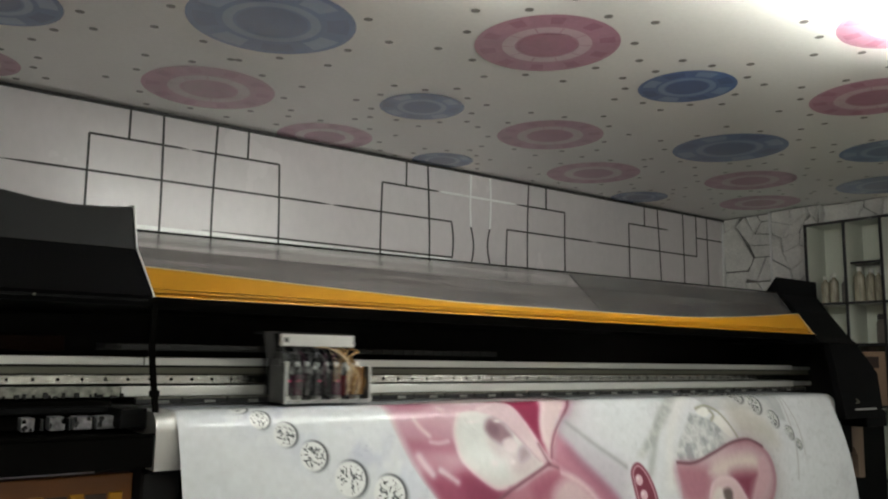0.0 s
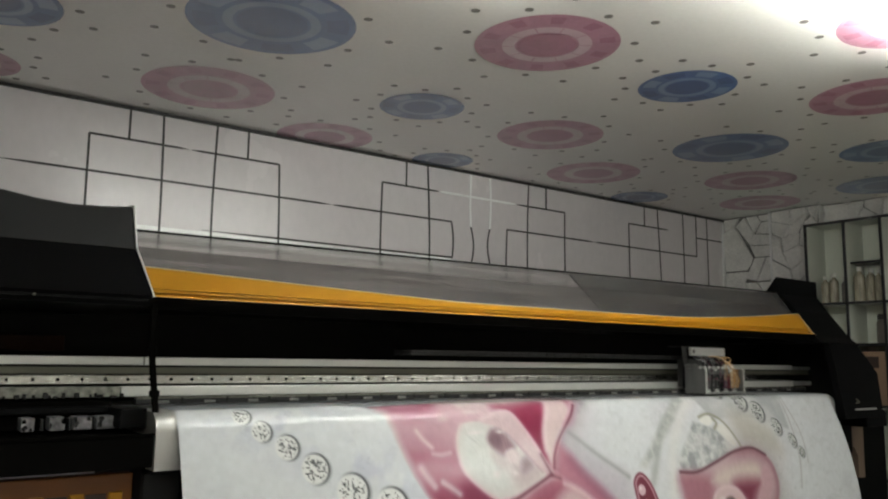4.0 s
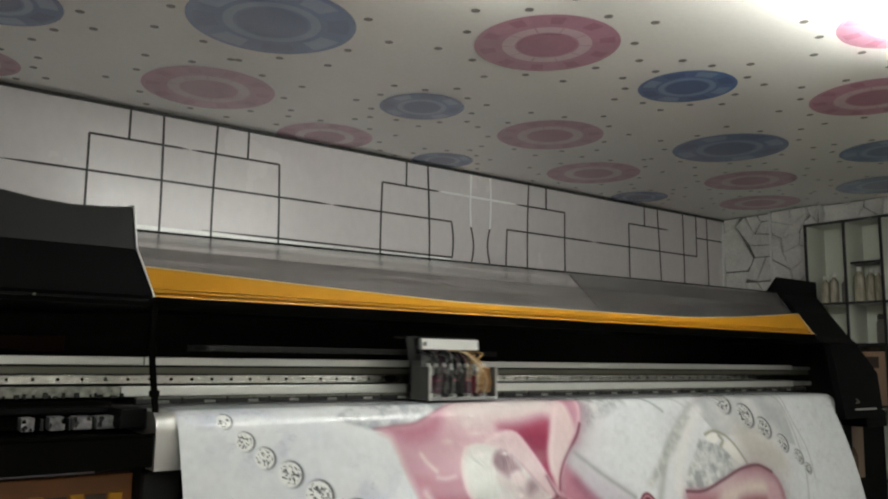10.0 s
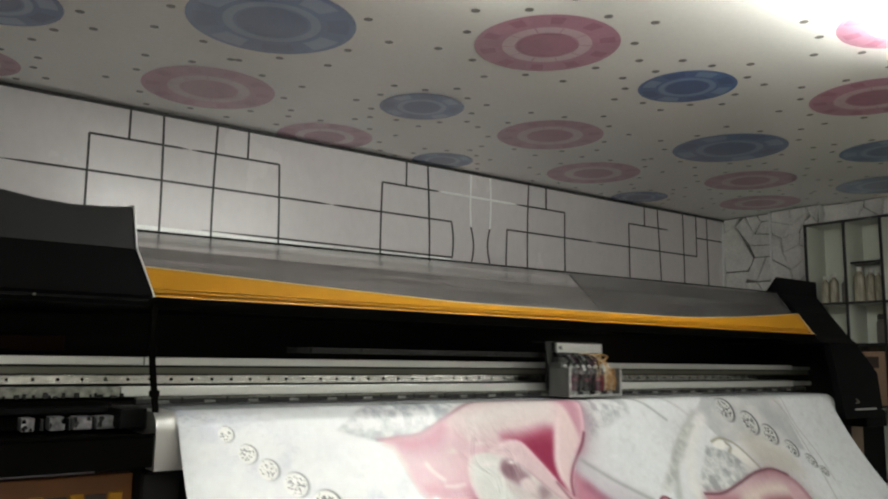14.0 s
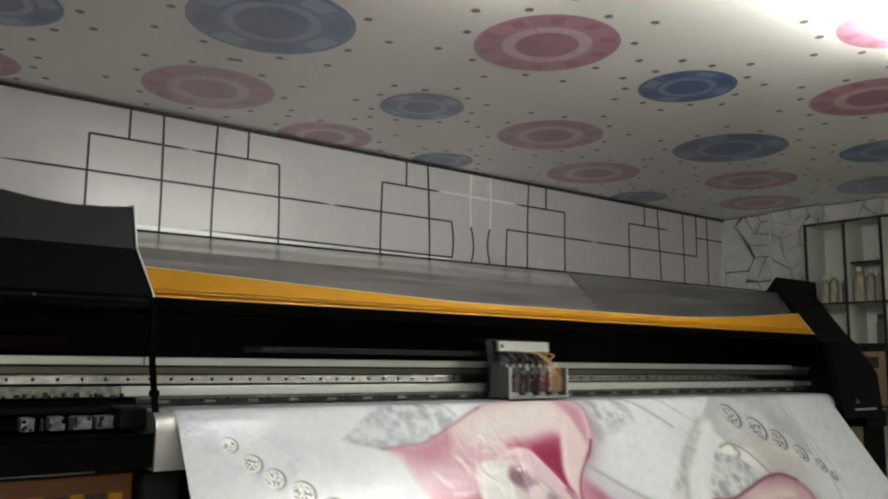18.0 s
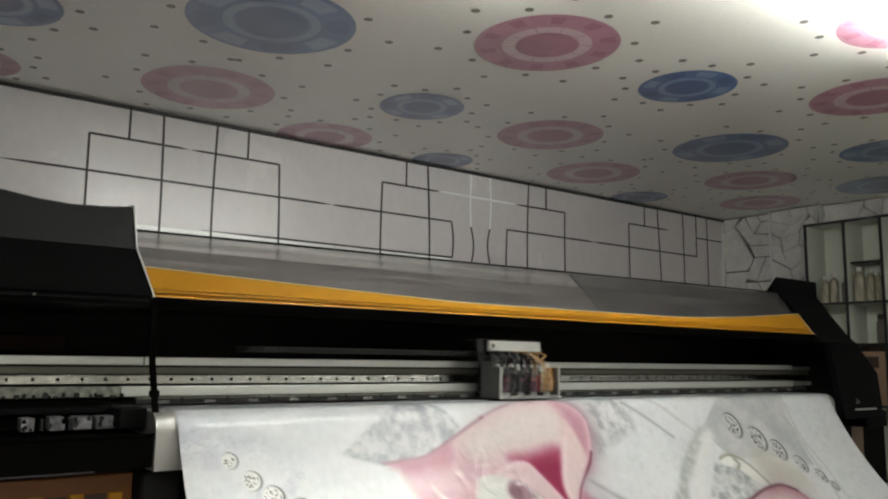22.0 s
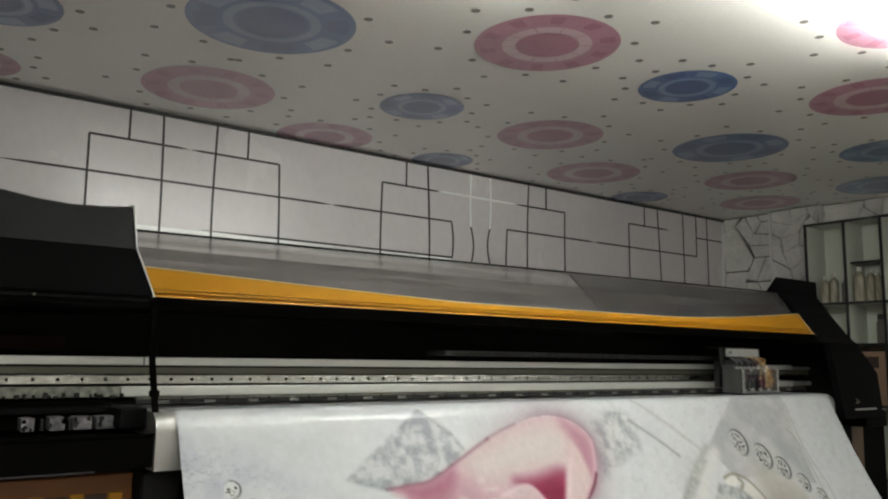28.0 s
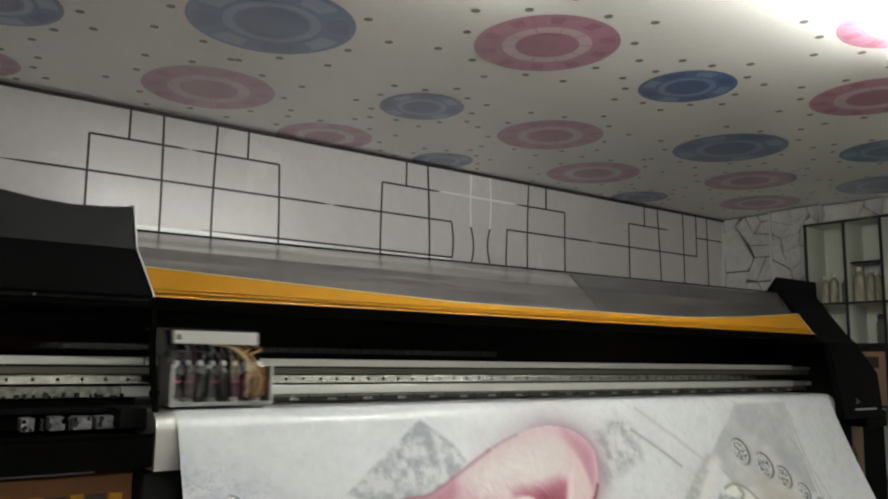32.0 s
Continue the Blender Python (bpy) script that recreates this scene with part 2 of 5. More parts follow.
# ---- the room ----
def room():
    o = part("floor", box(LEFT_X - 0.15, WALL_X + 0.15, BACK_Y - 0.15, WALL_Y + 0.15, -0.12, 0.0), FLOOR_TILE)
    tagged(o, "dull grey tiled shop floor", "floor", kind="structure")
    o = part("wall_north", box(LEFT_X - 0.15, WALL_X + 0.15, WALL_Y, WALL_Y + 0.15, 0.0, CEIL_Z), WALL_WHITE)
    tagged(o, "white wallpapered wall with dark geometric lines", "wall", kind="structure")
    wall_lines(o)
    o = part("wall_east", box(WALL_X, WALL_X + 0.15, BACK_Y, WALL_Y, 0.0, CEIL_Z), STONE_JOINT)
    tagged(o, "wall papered with a grey angular stone pattern", "wall", kind="structure")
    stone_paper(o)
    o = part("wall_west", box(LEFT_X - 0.15, LEFT_X, BACK_Y, WALL_Y, 0.0, CEIL_Z), PLAIN_WALL)
    tagged(o, "plain off-white side wall", "wall", kind="structure")
    o = part("wall_south", box(LEFT_X - 0.15, WALL_X + 0.15, BACK_Y - 0.15, BACK_Y, 0.0, CEIL_Z), PLAIN_WALL)
    tagged(o, "plain off-white wall behind the camera", "wall", kind="structure")
    ceiling()
    o = part("trim", box(LEFT_X, WALL_X - 0.004, WALL_Y - 0.016, WALL_Y - 0.001, CEIL_Z - 0.014, CEIL_Z - 0.001), LINE_DARK)
    tagged(o, "thin dark trim where wall meets ceiling", "trim", kind="structure")
    bm = bmesh.new()
    for i in range(60):
        z = 0.1 + i * 0.036
        w = random.uniform(0.012, 0.022)
        box(WALL_X - w, WALL_X - 0.002, WALL_Y - 0.012, WALL_Y - 0.004, z, z + 0.037, bm=bm)
    o = part("corner_trim", bm, LINE_WHITE)
    tagged(o, "ragged white paper edge in the room corner", "trim", kind="structure")


def wall_lines(wall):
    """Thin dark bands of the wallpaper, each a strip of its own. Rows: x, z to x, z, and a bow sideways."""
    t, a, b, c = CEIL_Z - 0.014, 2.130, 1.964, 1.755
    rows = [
        (0.797, a, 1.235, a), (1.25, a, 1.698, a), (0.965, t, 0.965, a), (1.53, t, 1.53, a),
        (0.797, a, 0.803, 1.32), (1.114, t, 1.118, 1.32, 0.006), (1.371, t, 1.376, 1.32, -0.010), (1.698, a, 1.712, 1.32, 0.005),
        (-0.6, b, -0.1, b), (0.46, b, 1.998, b), (2.005, b, 2.792, b), (1.32, c, 2.80, c),
        (2.312, a, 2.70, a), (3.30, a, 3.72, a), (2.47, t, 2.47, a), (2.616, t, 2.63, 1.32, 0.014), (2.312, a, 2.33, 1.32, -0.012),
        (2.792, b, 2.80, c, 0.010), (2.936, 1.95, 2.945, 1.74, 0.017), (3.082, 1.95, 3.085, 1.74, -0.018),
        (3.221, b, 3.235, 1.32, -0.014), (3.399, t, 3.41, 1.32, -0.015), (3.552, t, 3.552, a), (3.72, a, 3.745, 1.32, -0.012),
        (3.221, b, 3.99, b), (4.0, b, 5.116, b),
        (4.349, a, 4.79, a), (4.349, a, 4.36, 1.32), (4.518, t, 4.518, a), (4.662, t, 4.70, 1.32, 0.01), (4.958, t, 4.97, 1.32), (5.117, t, 5.117, b), (5.117, 2.105, 5.44, 2.105), (5.25, t, 5.26, 1.7),
    ]
    white = [(2.70, a, 3.30, a), (2.936, t, 2.936, 1.95, -0.006), (3.082, t, 3.082, 1.95, 0.006)]
    part("white_band", box(0.2, 2.79, WALL_Y - 0.002, WALL_Y - 0.0003, 1.69, c - 0.006), LINE_WHITE, wall, "whiter lower band")
    # ends where a printed band thins out
    thin = {1.235: 0.05, 1.25: 0.05, 0.46: 0.12, 1.998: 0.05, 2.005: 0.05, 1.32: 0.4, 3.99: 0.05, 4.0: 0.06, 2.70: 0.04, 3.30: 0.05, 4.79: 0.04}
    for group, mat, w in ((rows, LINE_DARK, 0.0098), (white, LINE_WHITE, 0.014)):
        for row in group:
            x0, z0, x1, z1 = row[:4]
            bow = row[4] if len(row) > 4 else 0.0
            bm = bmesh.new()
            run0, run1 = (thin.get(x0, 0), thin.get(x1, 0)) if z0 == z1 else (0, 0)
            n = 12 if bow else (24 if run0 or run1 else 1)
            side = Vector((z1 - z0, 0, x0 - x1)).normalized() * w / 2
            ring = []
            for i in range(n + 1):
                f = i / n
                p = Vector((x0 + (x1 - x0) * f + bow * math.sin(math.pi * f), 0, z0 + (z1 - z0) * f))
                k = min(1.0, 0.15 + (p.x - x0) / run0 if run0 else 1.0, 0.15 + (x1 - p.x) / run1 if run1 else 1.0)
                ring.append([bm.verts.new((q.x, y, q.z)) for q in (p - side * k, p + side * k) for y in (WALL_Y - 0.003, WALL_Y - 0.0005)])
            for r, s in zip(ring, ring[1:]):
                for k, m in ((0, 1), (1, 3), (3, 2), (2, 0)):
                    bm.faces.new((r[k], s[k], s[m], r[m]))
            part("line", bm, mat, wall)


def clip(pts, a, b, c):
    """The part of a polygon of (y, z) where a * y + b * z <= c."""
    out = []
    for p, q in zip(pts, pts[1:] + pts[:1]):
        dp, dq = a * p[0] + b * p[1] - c, a * q[0] + b * q[1] - c
        if dp <= 0:
            out.append(p)
        if (dp <= 0) != (dq <= 0):
            f = dp / (dp - dq)
            out.append((p[0] + (q[0] - p[0]) * f, p[1] + (q[1] - p[1]) * f))
    return out


def stone_paper(wall):
    """Angular stone tiles of the wallpaper, on the wall and on the pilaster before it."""
    rnd = random.Random(5)
    pil = part("pilaster", box(WALL_X - 0.06, WALL_X - 0.001, 2.86, 3.235, 0.0, CEIL_Z - 0.002), STONE_JOINT)
    tagged(pil, "shallow pilaster papered with grey angular stone", "pilaster", kind="structure")
    part("edge_strip", box(WALL_X - 0.072, WALL_X - 0.002, 2.8555, 2.8595, 1.0, CEIL_Z - 0.002), STONE, pil)
    part("edge_strip", box(WALL_X - 0.069, WALL_X - 0.058, 3.222, 3.240, 0.0, CEIL_Z - 0.002), LINE_WHITE, pil)
    part("edge_strip", box(WALL_X - 0.022, WALL_X - 0.001, 3.650, 3.668, 1.0, 2.24), LINE_WHITE, wall)
    top = CEIL_Z - 0.003

    def stone(owner, x, pts, ya, yb, gap):
        for a, b, c in ((1, 0, yb), (-1, 0, -ya), (0, 1, top), (0, -1, -1.0)):
            pts = clip(pts, a, b, c) if pts else pts
        if len(pts) < 3:
            return
        h, ky, kz = rnd.uniform(0.014, 0.018), rnd.uniform(-0.16, 0.16), rnd.uniform(-0.12, 0.12)
        cy, cz = sum(q[0] for q in pts) / len(pts), sum(q[1] for q in pts) / len(pts)
        size = max(0.02, min(math.hypot(y - cy, z - cz) for y, z in pts))
        k0, k1 = 1 - 0.3 * gap / size, 1 - gap / size
        bm = bmesh.new()
        back = [bm.verts.new((x - 0.001, cy + (y - cy) * k0, cz + (z - cz) * k0)) for y, z in pts]
        front = [bm.verts.new((x - h - ky * (y - cy) - kz * (z - cz), cy + (y - cy) * k1, cz + (z - cz) * k1)) for y, z in pts]
        bm.faces.new(front)
        for k in range(len(pts)):
            m = (k + 1) % len(pts)
            bm.faces.new((back[k], back[m], front[m], front[k]))
        part("tile", bm, STONE, owner)

    # the strip between the papered wall's corner and the pilaster: one large stone, a slanting row and a stack
    for pts in ([(3.66, 2.165), (3.553, 2.215), (3.414, 1.960), (3.448, 1.867), (3.66, 1.870)],
                [(3.66, 2.30), (3.50, 2.30), (3.553, 2.217), (3.66, 2.167)],
                [(3.550, 2.216), (3.470, 2.275), (3.395, 2.143), (3.436, 2.056)],
                [(3.470, 2.30), (3.379, 2.29), (3.340, 2.227), (3.392, 2.143)],
                [(3.379, 2.30), (3.24, 2.30), (3.24, 2.227), (3.340, 2.229)],
                [(3.338, 2.226), (3.24, 2.225), (3.24, 2.122), (3.390, 2.140)],
                [(3.392, 2.138), (3.24, 2.118), (3.24, 2.045), (3.432, 2.054)],
                [(3.432, 2.052), (3.24, 2.042), (3.24, 1.960), (3.390, 1.963)],
                [(3.404, 1.960), (3.303, 1.957), (3.380, 1.780), (3.475, 1.800)],
                [(3.300, 1.957), (3.24, 1.957), (3.24, 1.778), (3.377, 1.778)],
                [(3.66, 1.866), (3.449, 1.863), (3.484, 1.780), (3.44, 1.66), (3.66, 1.66)],
                [(3.480, 1.777), (3.380, 1.775), (3.31, 1.66), (3.437, 1.66)],
                [(3.377, 1.775), (3.24, 1.775), (3.24, 1.66), (3.307, 1.66)]):
        stone(wall, WALL_X, pts, 3.245, 3.646, 0.0055)
    # slanting stones in zigzag columns on the pilaster and on the wall past it
    for owner, x, ya, yb, cols in ((pil, WALL_X - 0.06, 2.862, 3.220, 3), (wall, WALL_X, 2.0, 2.855, 7)):
        w, pitch = (yb - ya) / cols, 0.105
        node = {}
        for i in range(cols + 1):
            for j in range(16):
                zig = 0.30 * w * (1 if (j // 2) % 2 else -1) if 0 < i < cols else 0.0
                node[i, j] = (ya + i * w + zig + rnd.uniform(-0.12, 0.12) * w, 0.92 + j * pitch + (0.045 if i % 2 else -0.02) + rnd.uniform(-0.02, 0.02))
        for i in range(cols):
            j = 0
            while j < 15:
                m = min(15, j + (2 if rnd.random() < 0.3 else 1))
                side0, side1 = [node[i, k] for k in range(j, m + 1)], [node[i + 1, k] for k in range(m, j - 1, -1)]
                stone(owner, x, side0 + side1, ya, yb, 0.0045)
                j = m


def ceiling():
    """White glossy film ceiling with printed discs, each in a wreath of dots."""
    bm = box(LEFT_X - 0.15, WALL_X + 0.15, BACK_Y - 0.15, WALL_Y + 0.15, CEIL_Z, CEIL_Z + 0.1)
    mats = [CEIL_WHITE, PINK_A, PINK_B, PINK_C, BLUE_A, BLUE_B, BLUE_C, DOT_GREY]

    def disc(cx, cy, r, z, mat, seg=40, a0=0.0, a1=2 * math.pi, r0=0.0):
        """A flat disc, ring or ring sector on the film's underside."""
        full = a1 - a0 > 6.28
        n = max(3, int(seg * (a1 - a0) / 6.283))
        angles = [a0 + (a1 - a0) * k / n for k in range(n + (0 if full else 1))]
        outer = [bm.verts.new((cx + r * math.cos(a), cy + r * math.sin(a), z)) for a in angles]
        if r0:
            inner = [bm.verts.new((cx + r0 * math.cos(a), cy + r0 * math.sin(a), z)) for a in angles]
            m = len(angles)
            for k in range(m if full else m - 1):
                f = bm.faces.new((outer[k], inner[k], inner[(k + 1) % m], outer[(k + 1) % m]))
                f.material_index = mat
        else:
            f = bm.faces.new(outer[::-1])
            f.material_index = mat

    rnd = random.Random(3)
    discs = [
        (1.915, 1.972, 0.257, 0), (2.664, 1.934, 0.194, 1), (2.738, 2.799, 0.262, 0), (3.625, 2.381, 0.286, 1), (1.066, 2.406, 0.280, 1),
        (1.149, 3.199, 0.270, 0), (1.981, 2.831, 0.188, 1), (3.502, 3.218, 0.273, 0), (4.375, 2.739, 0.266, 0), (1.879, 3.538, 0.24, 0),
        (2.629, 3.547, 0.172, 1), (4.26, 3.502, 0.19, 1), (3.371, 1.524, 0.25, 0), (2.70, 1.07, 0.24, 0), (4.293, 1.878, 0.24, 1),
        (5.10, 2.28, 0.27, 1), (5.04, 3.09, 0.264, 0), (0.285, 2.80, 0.213, 1), (0.30, 3.46, 0.18, 0), (0.35, 1.9, 0.26, 0), (1.2, 1.35, 0.27, 1), (-0.5, 2.4, 0.26, 1), (2.0, 0.6, 0.25, 1), (0.5, 0.6, 0.25, 0),
    ]
    z = CEIL_Z - 0.0012
    for cx, cy, r, kind in discs:
        base, dark, pale = (4, 5, 6) if kind else (1, 2, 3)
        turn = rnd.uniform(0, 1)
        disc(cx, cy, r, z, base, 48)
        if kind:
            disc(cx, cy, 0.58 * r, z - 0.0012, pale, 40, r0=0.46 * r)
            for k in range(8):
                a = turn + k * math.pi / 4
                disc(cx, cy, 0.92 * r, z - 0.0012, dark if k % 2 else pale, 40, a, a + 0.5, 0.66 * r)
            disc(cx, cy, 0.42 * r, z - 0.0012, dark, 32)
        else:
            disc(cx, cy, 0.62 * r, z - 0.0012, pale, 40, r0=0.44 * r)
            for k in range(10):
                a = turn + k * math.pi / 5
                disc(cx, cy, 0.93 * r, z - 0.0012, dark, 40, a, a + 0.22, 0.72 * r)
                disc(cx, cy, 0.615 * r, z - 0.0024, base, 40, a + 0.3, a + 0.33, 0.45 * r)
            disc(cx, cy, 0.41 * r, z - 0.0012, dark, 32)
        first = -170.5 if (cx, cy) in ((1.915, 1.972), (1.066, 2.406), (2.70, 1.07)) else -147.0
        for k in range(14):
            a = radians(first + 25.714 * k + rnd.uniform(-1.5, 1.5))
            q = r + (0.052 + 0.29 * r if k % 2 == 0 else 0.045) + rnd.uniform(-0.006, 0.006)
            x, y = cx + q * math.cos(a), cy + q * math.sin(a)
            if y < WALL_Y - 0.03 and x < WALL_X - 0.03:
                disc(x, y, 0.0152, z, 7, 12)
    me = bpy.data.meshes.new("ceiling")
    bm.to_mesh(me)
    bm.free()
    for m in mats:
        me.materials.append(m)
    tagged(new("ceiling", me), "glossy white ceiling film printed with pink and blue discs", "ceiling", kind="structure")


# ---- the wide printer ----
XL, XR = 0.615, 3.86           # inner faces of the end housings
PLATEN_Z, BEND_Y, BEND_R = 1.0302, 2.1095, 0.05


def loft(sections, cap=True):
    """A skin over sections of equal count, each a list of points."""
    b = bmesh.new()
    rings = [[b.verts.new(p) for p in s] for s in sections]
    n = len(rings[0])
    for r0, r1 in zip(rings, rings[1:]):
        for k in range(n):
            b.faces.new((r0[k], r0[(k + 1) % n], r1[(k + 1) % n], r1[k]))
    if cap:
        b.faces.new(rings[0][::-1])
        b.faces.new(rings[-1])
    return b


def printer():
    top = empty("large_format_printer")

    def add(name, bm, mat, label="", parent=None, smooth=False):
        return part(name, bm, mat, parent or top, label, smooth)

    # left end housing: a sloping hood whose top dips a little along its length
    def hood(x, dip):
        return [(x, 2.01, 1.315), (x, 2.186, 1.449), (x, 2.237, 1.567 - dip), (x, 2.262, 1.574 - dip), (x, 2.75, 1.575 - dip), (x, 2.85, 1.48), (x, 2.85, 1.29), (x, 2.03, 1.29)]
    xs = [(-0.75, 0.0), (0.15, -0.012), (0.30, -0.006), (0.38, 0.006), (0.46, 0.011), (0.54, 0.007), (XL - 0.004, 0.0)]
    left = add("end_housing", loft([hood(x, d) for x, d in xs]), [CAP_GREY, BLACK_PLASTIC], "dark plastic end housing, its lit upper facets in lighter charcoal")
    # low front faces go black, so the upper facets' lit look is in the colour
    for p in left.data.polygons:
        c = p.center
        if c.z < 1.42 and c.y < 2.15 or abs(p.normal.z) > 0.9 and c.z < 1.35:
            p.material_index = 1
    rim = [(2.006, 1.312), (2.182, 1.452), (2.232, 1.572), (2.262, 1.579), (2.30, 1.58), (2.30, 1.57), (2.25, 1.56), (2.20, 1.447), (2.03, 1.312)]
    add("edge_trim", prism(rim, XL - 0.0035, XL + 0.001), CAR_WHITE, "white edge trim")
    add("lip", box(-0.7, XL - 0.016, 2.006, 2.012, 1.300, 1.306), BLACK_PLASTIC, parent=left)
    for x in (0.345,):
        add("stud", cyl((x, 2.008, 1.303), (x, 1.998, 1.303), 0.003, seg=8), STEEL_DULL, parent=left)

    # right end housing
    prof = [(2.07, 1.28), (2.10, 1.31), (2.19, 1.44), (2.282, 1.53), (2.312, 1.624), (2.37, 1.545), (2.75, 1.56), (2.85, 1.5), (2.85, 1.28)]
    ends = [(XR + 0.004, 4.235), (XR + 0.004, 4.205), (XR + 0.004, 4.19), (3.878, 4.235), (3.896, 4.30), (3.896, 4.31), (XR + 0.004, 4.34), (XR + 0.004, 4.36), (XR + 0.004, 4.36)]
    body = loft([[(e[k], y, z) for e, (y, z) in zip(ends, prof)] for k in (0, 1)])
    bmesh.ops.bevel(body, geom=body.edges[:], offset=0.004, segments=2, affect="EDGES", profile=0.5)
    right = add("end_housing", body, BLACK_PLASTIC, "black plastic end housing")
    front = [(2.01, 0.91), (2.045, 1.13), (2.078, 1.279), (2.11, 1.279), (2.08, 1.13), (2.05, 0.91)]
    outer = [4.345, 4.374, 4.24, 4.24, 4.374, 4.345]
    body = loft([[(3.955, y, z) for y, z in front], [(x, y, z) for x, (y, z) in zip(outer, front)]])
    bmesh.ops.bevel(body, geom=body.edges[:], offset=0.003, segments=2, affect="EDGES", profile=0.5)
    add("front_panel", body, BLACK_PLASTIC, parent=right)
    add("side_wall", box(4.215, 4.23, 2.11, 2.85, 0.91, 1.279), BLACK_INSIDE, parent=right)
    add("label_plate", box(4.04, 4.25, 2.000, 2.006, 0.950, 0.959), CAR_LIGHT, "pale label plate", parent=right)
    add("latch", tube([(4.07, 2.016, 0.985), (4.075, 2.002, 0.99), (4.07, 2.014, 1.005)], 0.004), STEEL_DULL, parent=right)
    add("side_step", box(4.20, 4.42, 2.03, 2.3, 0.86, 0.94, 0.006), BLACK_PLASTIC, parent=right)

    # accent strip: wide at the ends and narrow in the middle, with grooves
    def strip_top(x):
        f = (x - XL) / (XR - XL)
        return 1.360 + 0.043 * max(0.0, 1 - f / 0.34) ** 1.15 + 0.062 * max(0.0, (f - 0.66) / 0.34) ** 1.5

    def slope_y(z, x=XL):
        """The strip leans back, a little less towards its far end."""
        twist = max(0.0, ((x - XL) / (XR - XL) - 0.55) / 0.45)
        return 2.095 + (z - 1.318) * (0.98 - 0.25 * twist)
    ridges = [(1.3180, 0.002), (1.3184, -0.003), (1.3215, -0.005), (1.3255, -0.003), (1.3250, 0.016), (1.3310, 0.016), (1.3312, -0.002), (1.3375, -0.003), (1.3370, 0.012), (1.3408, 0.012), (1.3410, 0.0)]
    n = 60
    secs, rim = [], []
    for k in range(n + 1):
        x = XL + (XR - 0.016 - XL) * k / n
        z1 = strip_top(x)
        secs.append([(x, slope_y(z, x) + out, z) for z, out in ridges] + [(x, slope_y(z1, x), z1), (x, slope_y(z1, x) + 0.02, z1), (x, slope_y(1.318) + 0.02, 1.318)])
        rim.append([(x, slope_y(z, x) + out, z) for z, out in ((z1 - 0.0005, -0.002), (z1 + 0.0028, -0.002), (z1 + 0.0028, 0.01), (z1 - 0.0005, 0.01))])
    strip = add("accent_strip", loft(secs), YELLOW, "yellow painted accent strip with grooves")
    add("upper_edge", loft(rim), YELLOW_EDGE, "pale edge line", parent=strip)
    add("end_edge", loft([[(x, slope_y(z, XR) + out, z) for x, out in ((XR - 0.019, -0.004), (XR - 0.014, -0.004), (XR - 0.014, 0.006), (XR - 0.019, 0.006))] for z in (1.318, 1.42)]), YELLOW_EDGE, parent=strip)

    # smoked lid with a dark top edge, a second pane behind its lower half, a liner at the far end
    def pane(x0, x1, z0, z1, back, mat, name, label=""):
        y = lambda z: 2.185 + (z - 1.40) * 0.72 + back
        secs = []
        for x in (x0, x1):
            lift = 0.0 if name == "inner_lid" else -0.014 + 0.025 * (x - XL) / (XR - XL)
            low = z0 + (lift if name == "lid_edge" else 0.0)
            secs.append([(x, y(low), low), (x, y(z1 + lift), z1 + lift), (x, y(z1 + lift) + 0.004, z1 + lift), (x, y(low) + 0.004, low)])
        return add(name, loft(secs), mat, label)
    lid = pane(XL, XR - 0.014, 1.362, 1.527, 0.0, SMOKED, "lid", "smoked acrylic lid")
    pane(XL, XR - 0.014, 1.362, 1.462, 0.012, SMOKED, "inner_lid", "second smoked pane")
    edge = pane(XL, XR - 0.014, 1.521, 1.5285, -0.001, BLACK_PLASTIC, "lid_edge", "dark lid edge")
    add("lid_liner", loft([[(2.36, 2.300, 1.520), (2.36, 2.31, 1.520), (2.44, 2.21, 1.37), (2.44, 2.20, 1.37)], [(XR - 0.016, 2.310, 1.531), (XR - 0.016, 2.32, 1.531), (XR - 0.016, 2.21, 1.37), (XR - 0.016, 2.20, 1.37)]]), LINER, "charcoal liner behind the lid")

    # black beam and the back of the machine
    add("beam_cover", prism([(2.088, 1.318), (2.105, 1.318), (2.115, 1.29), (2.107, 1.287)], XL - 0.004, XR), BEAM_BLACK, "black beam cover")
    add("top_cover", box(-0.7, 4.3, 2.30, 2.62, 1.30, 1.32), BLACK_INSIDE)
    add("back_panel", box(-0.74, 4.34, 2.62, 2.64, 0.90, 1.33), BLACK_INSIDE)
    add("motor_box", box(0.34, 0.52, 2.50, 2.60, 1.178, 1.222, 0.004), BROWN_DEEP, "dark brown motor box")

    # rails
    add("upper_rail", box(-0.7, 4.03, 2.32, 2.36, 1.142, 1.165, 0.002), STEEL, "pale aluminium rail")
    add("rail_joint", box(0.690, 0.693, 2.3175, 2.33, 1.143, 1.164), STEEL_DULL)
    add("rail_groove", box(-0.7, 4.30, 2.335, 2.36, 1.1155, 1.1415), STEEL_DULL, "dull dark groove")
    # black bars on the groove's face stand in for the shade in its edges
    add("rail_slot_shade", box(-0.7, 4.02, 2.333, 2.336, 1.1365, 1.1415), BLACK_INSIDE)
    add("rail_slot_shade", box(-0.7, 4.02, 2.333, 2.336, 1.1156, 1.1185), BLACK_INSIDE)
    guide = add("guide_rail", box(-0.7, 4.02, 2.322, 2.36, 1.090, 1.115, 0.002), STEEL_SHINY, "ground steel guide rail with bolts")
    bolt = None
    for k in range(74):
        x = 0.771 + (k - 20) * 0.0597
        if x > 4.0:
            break
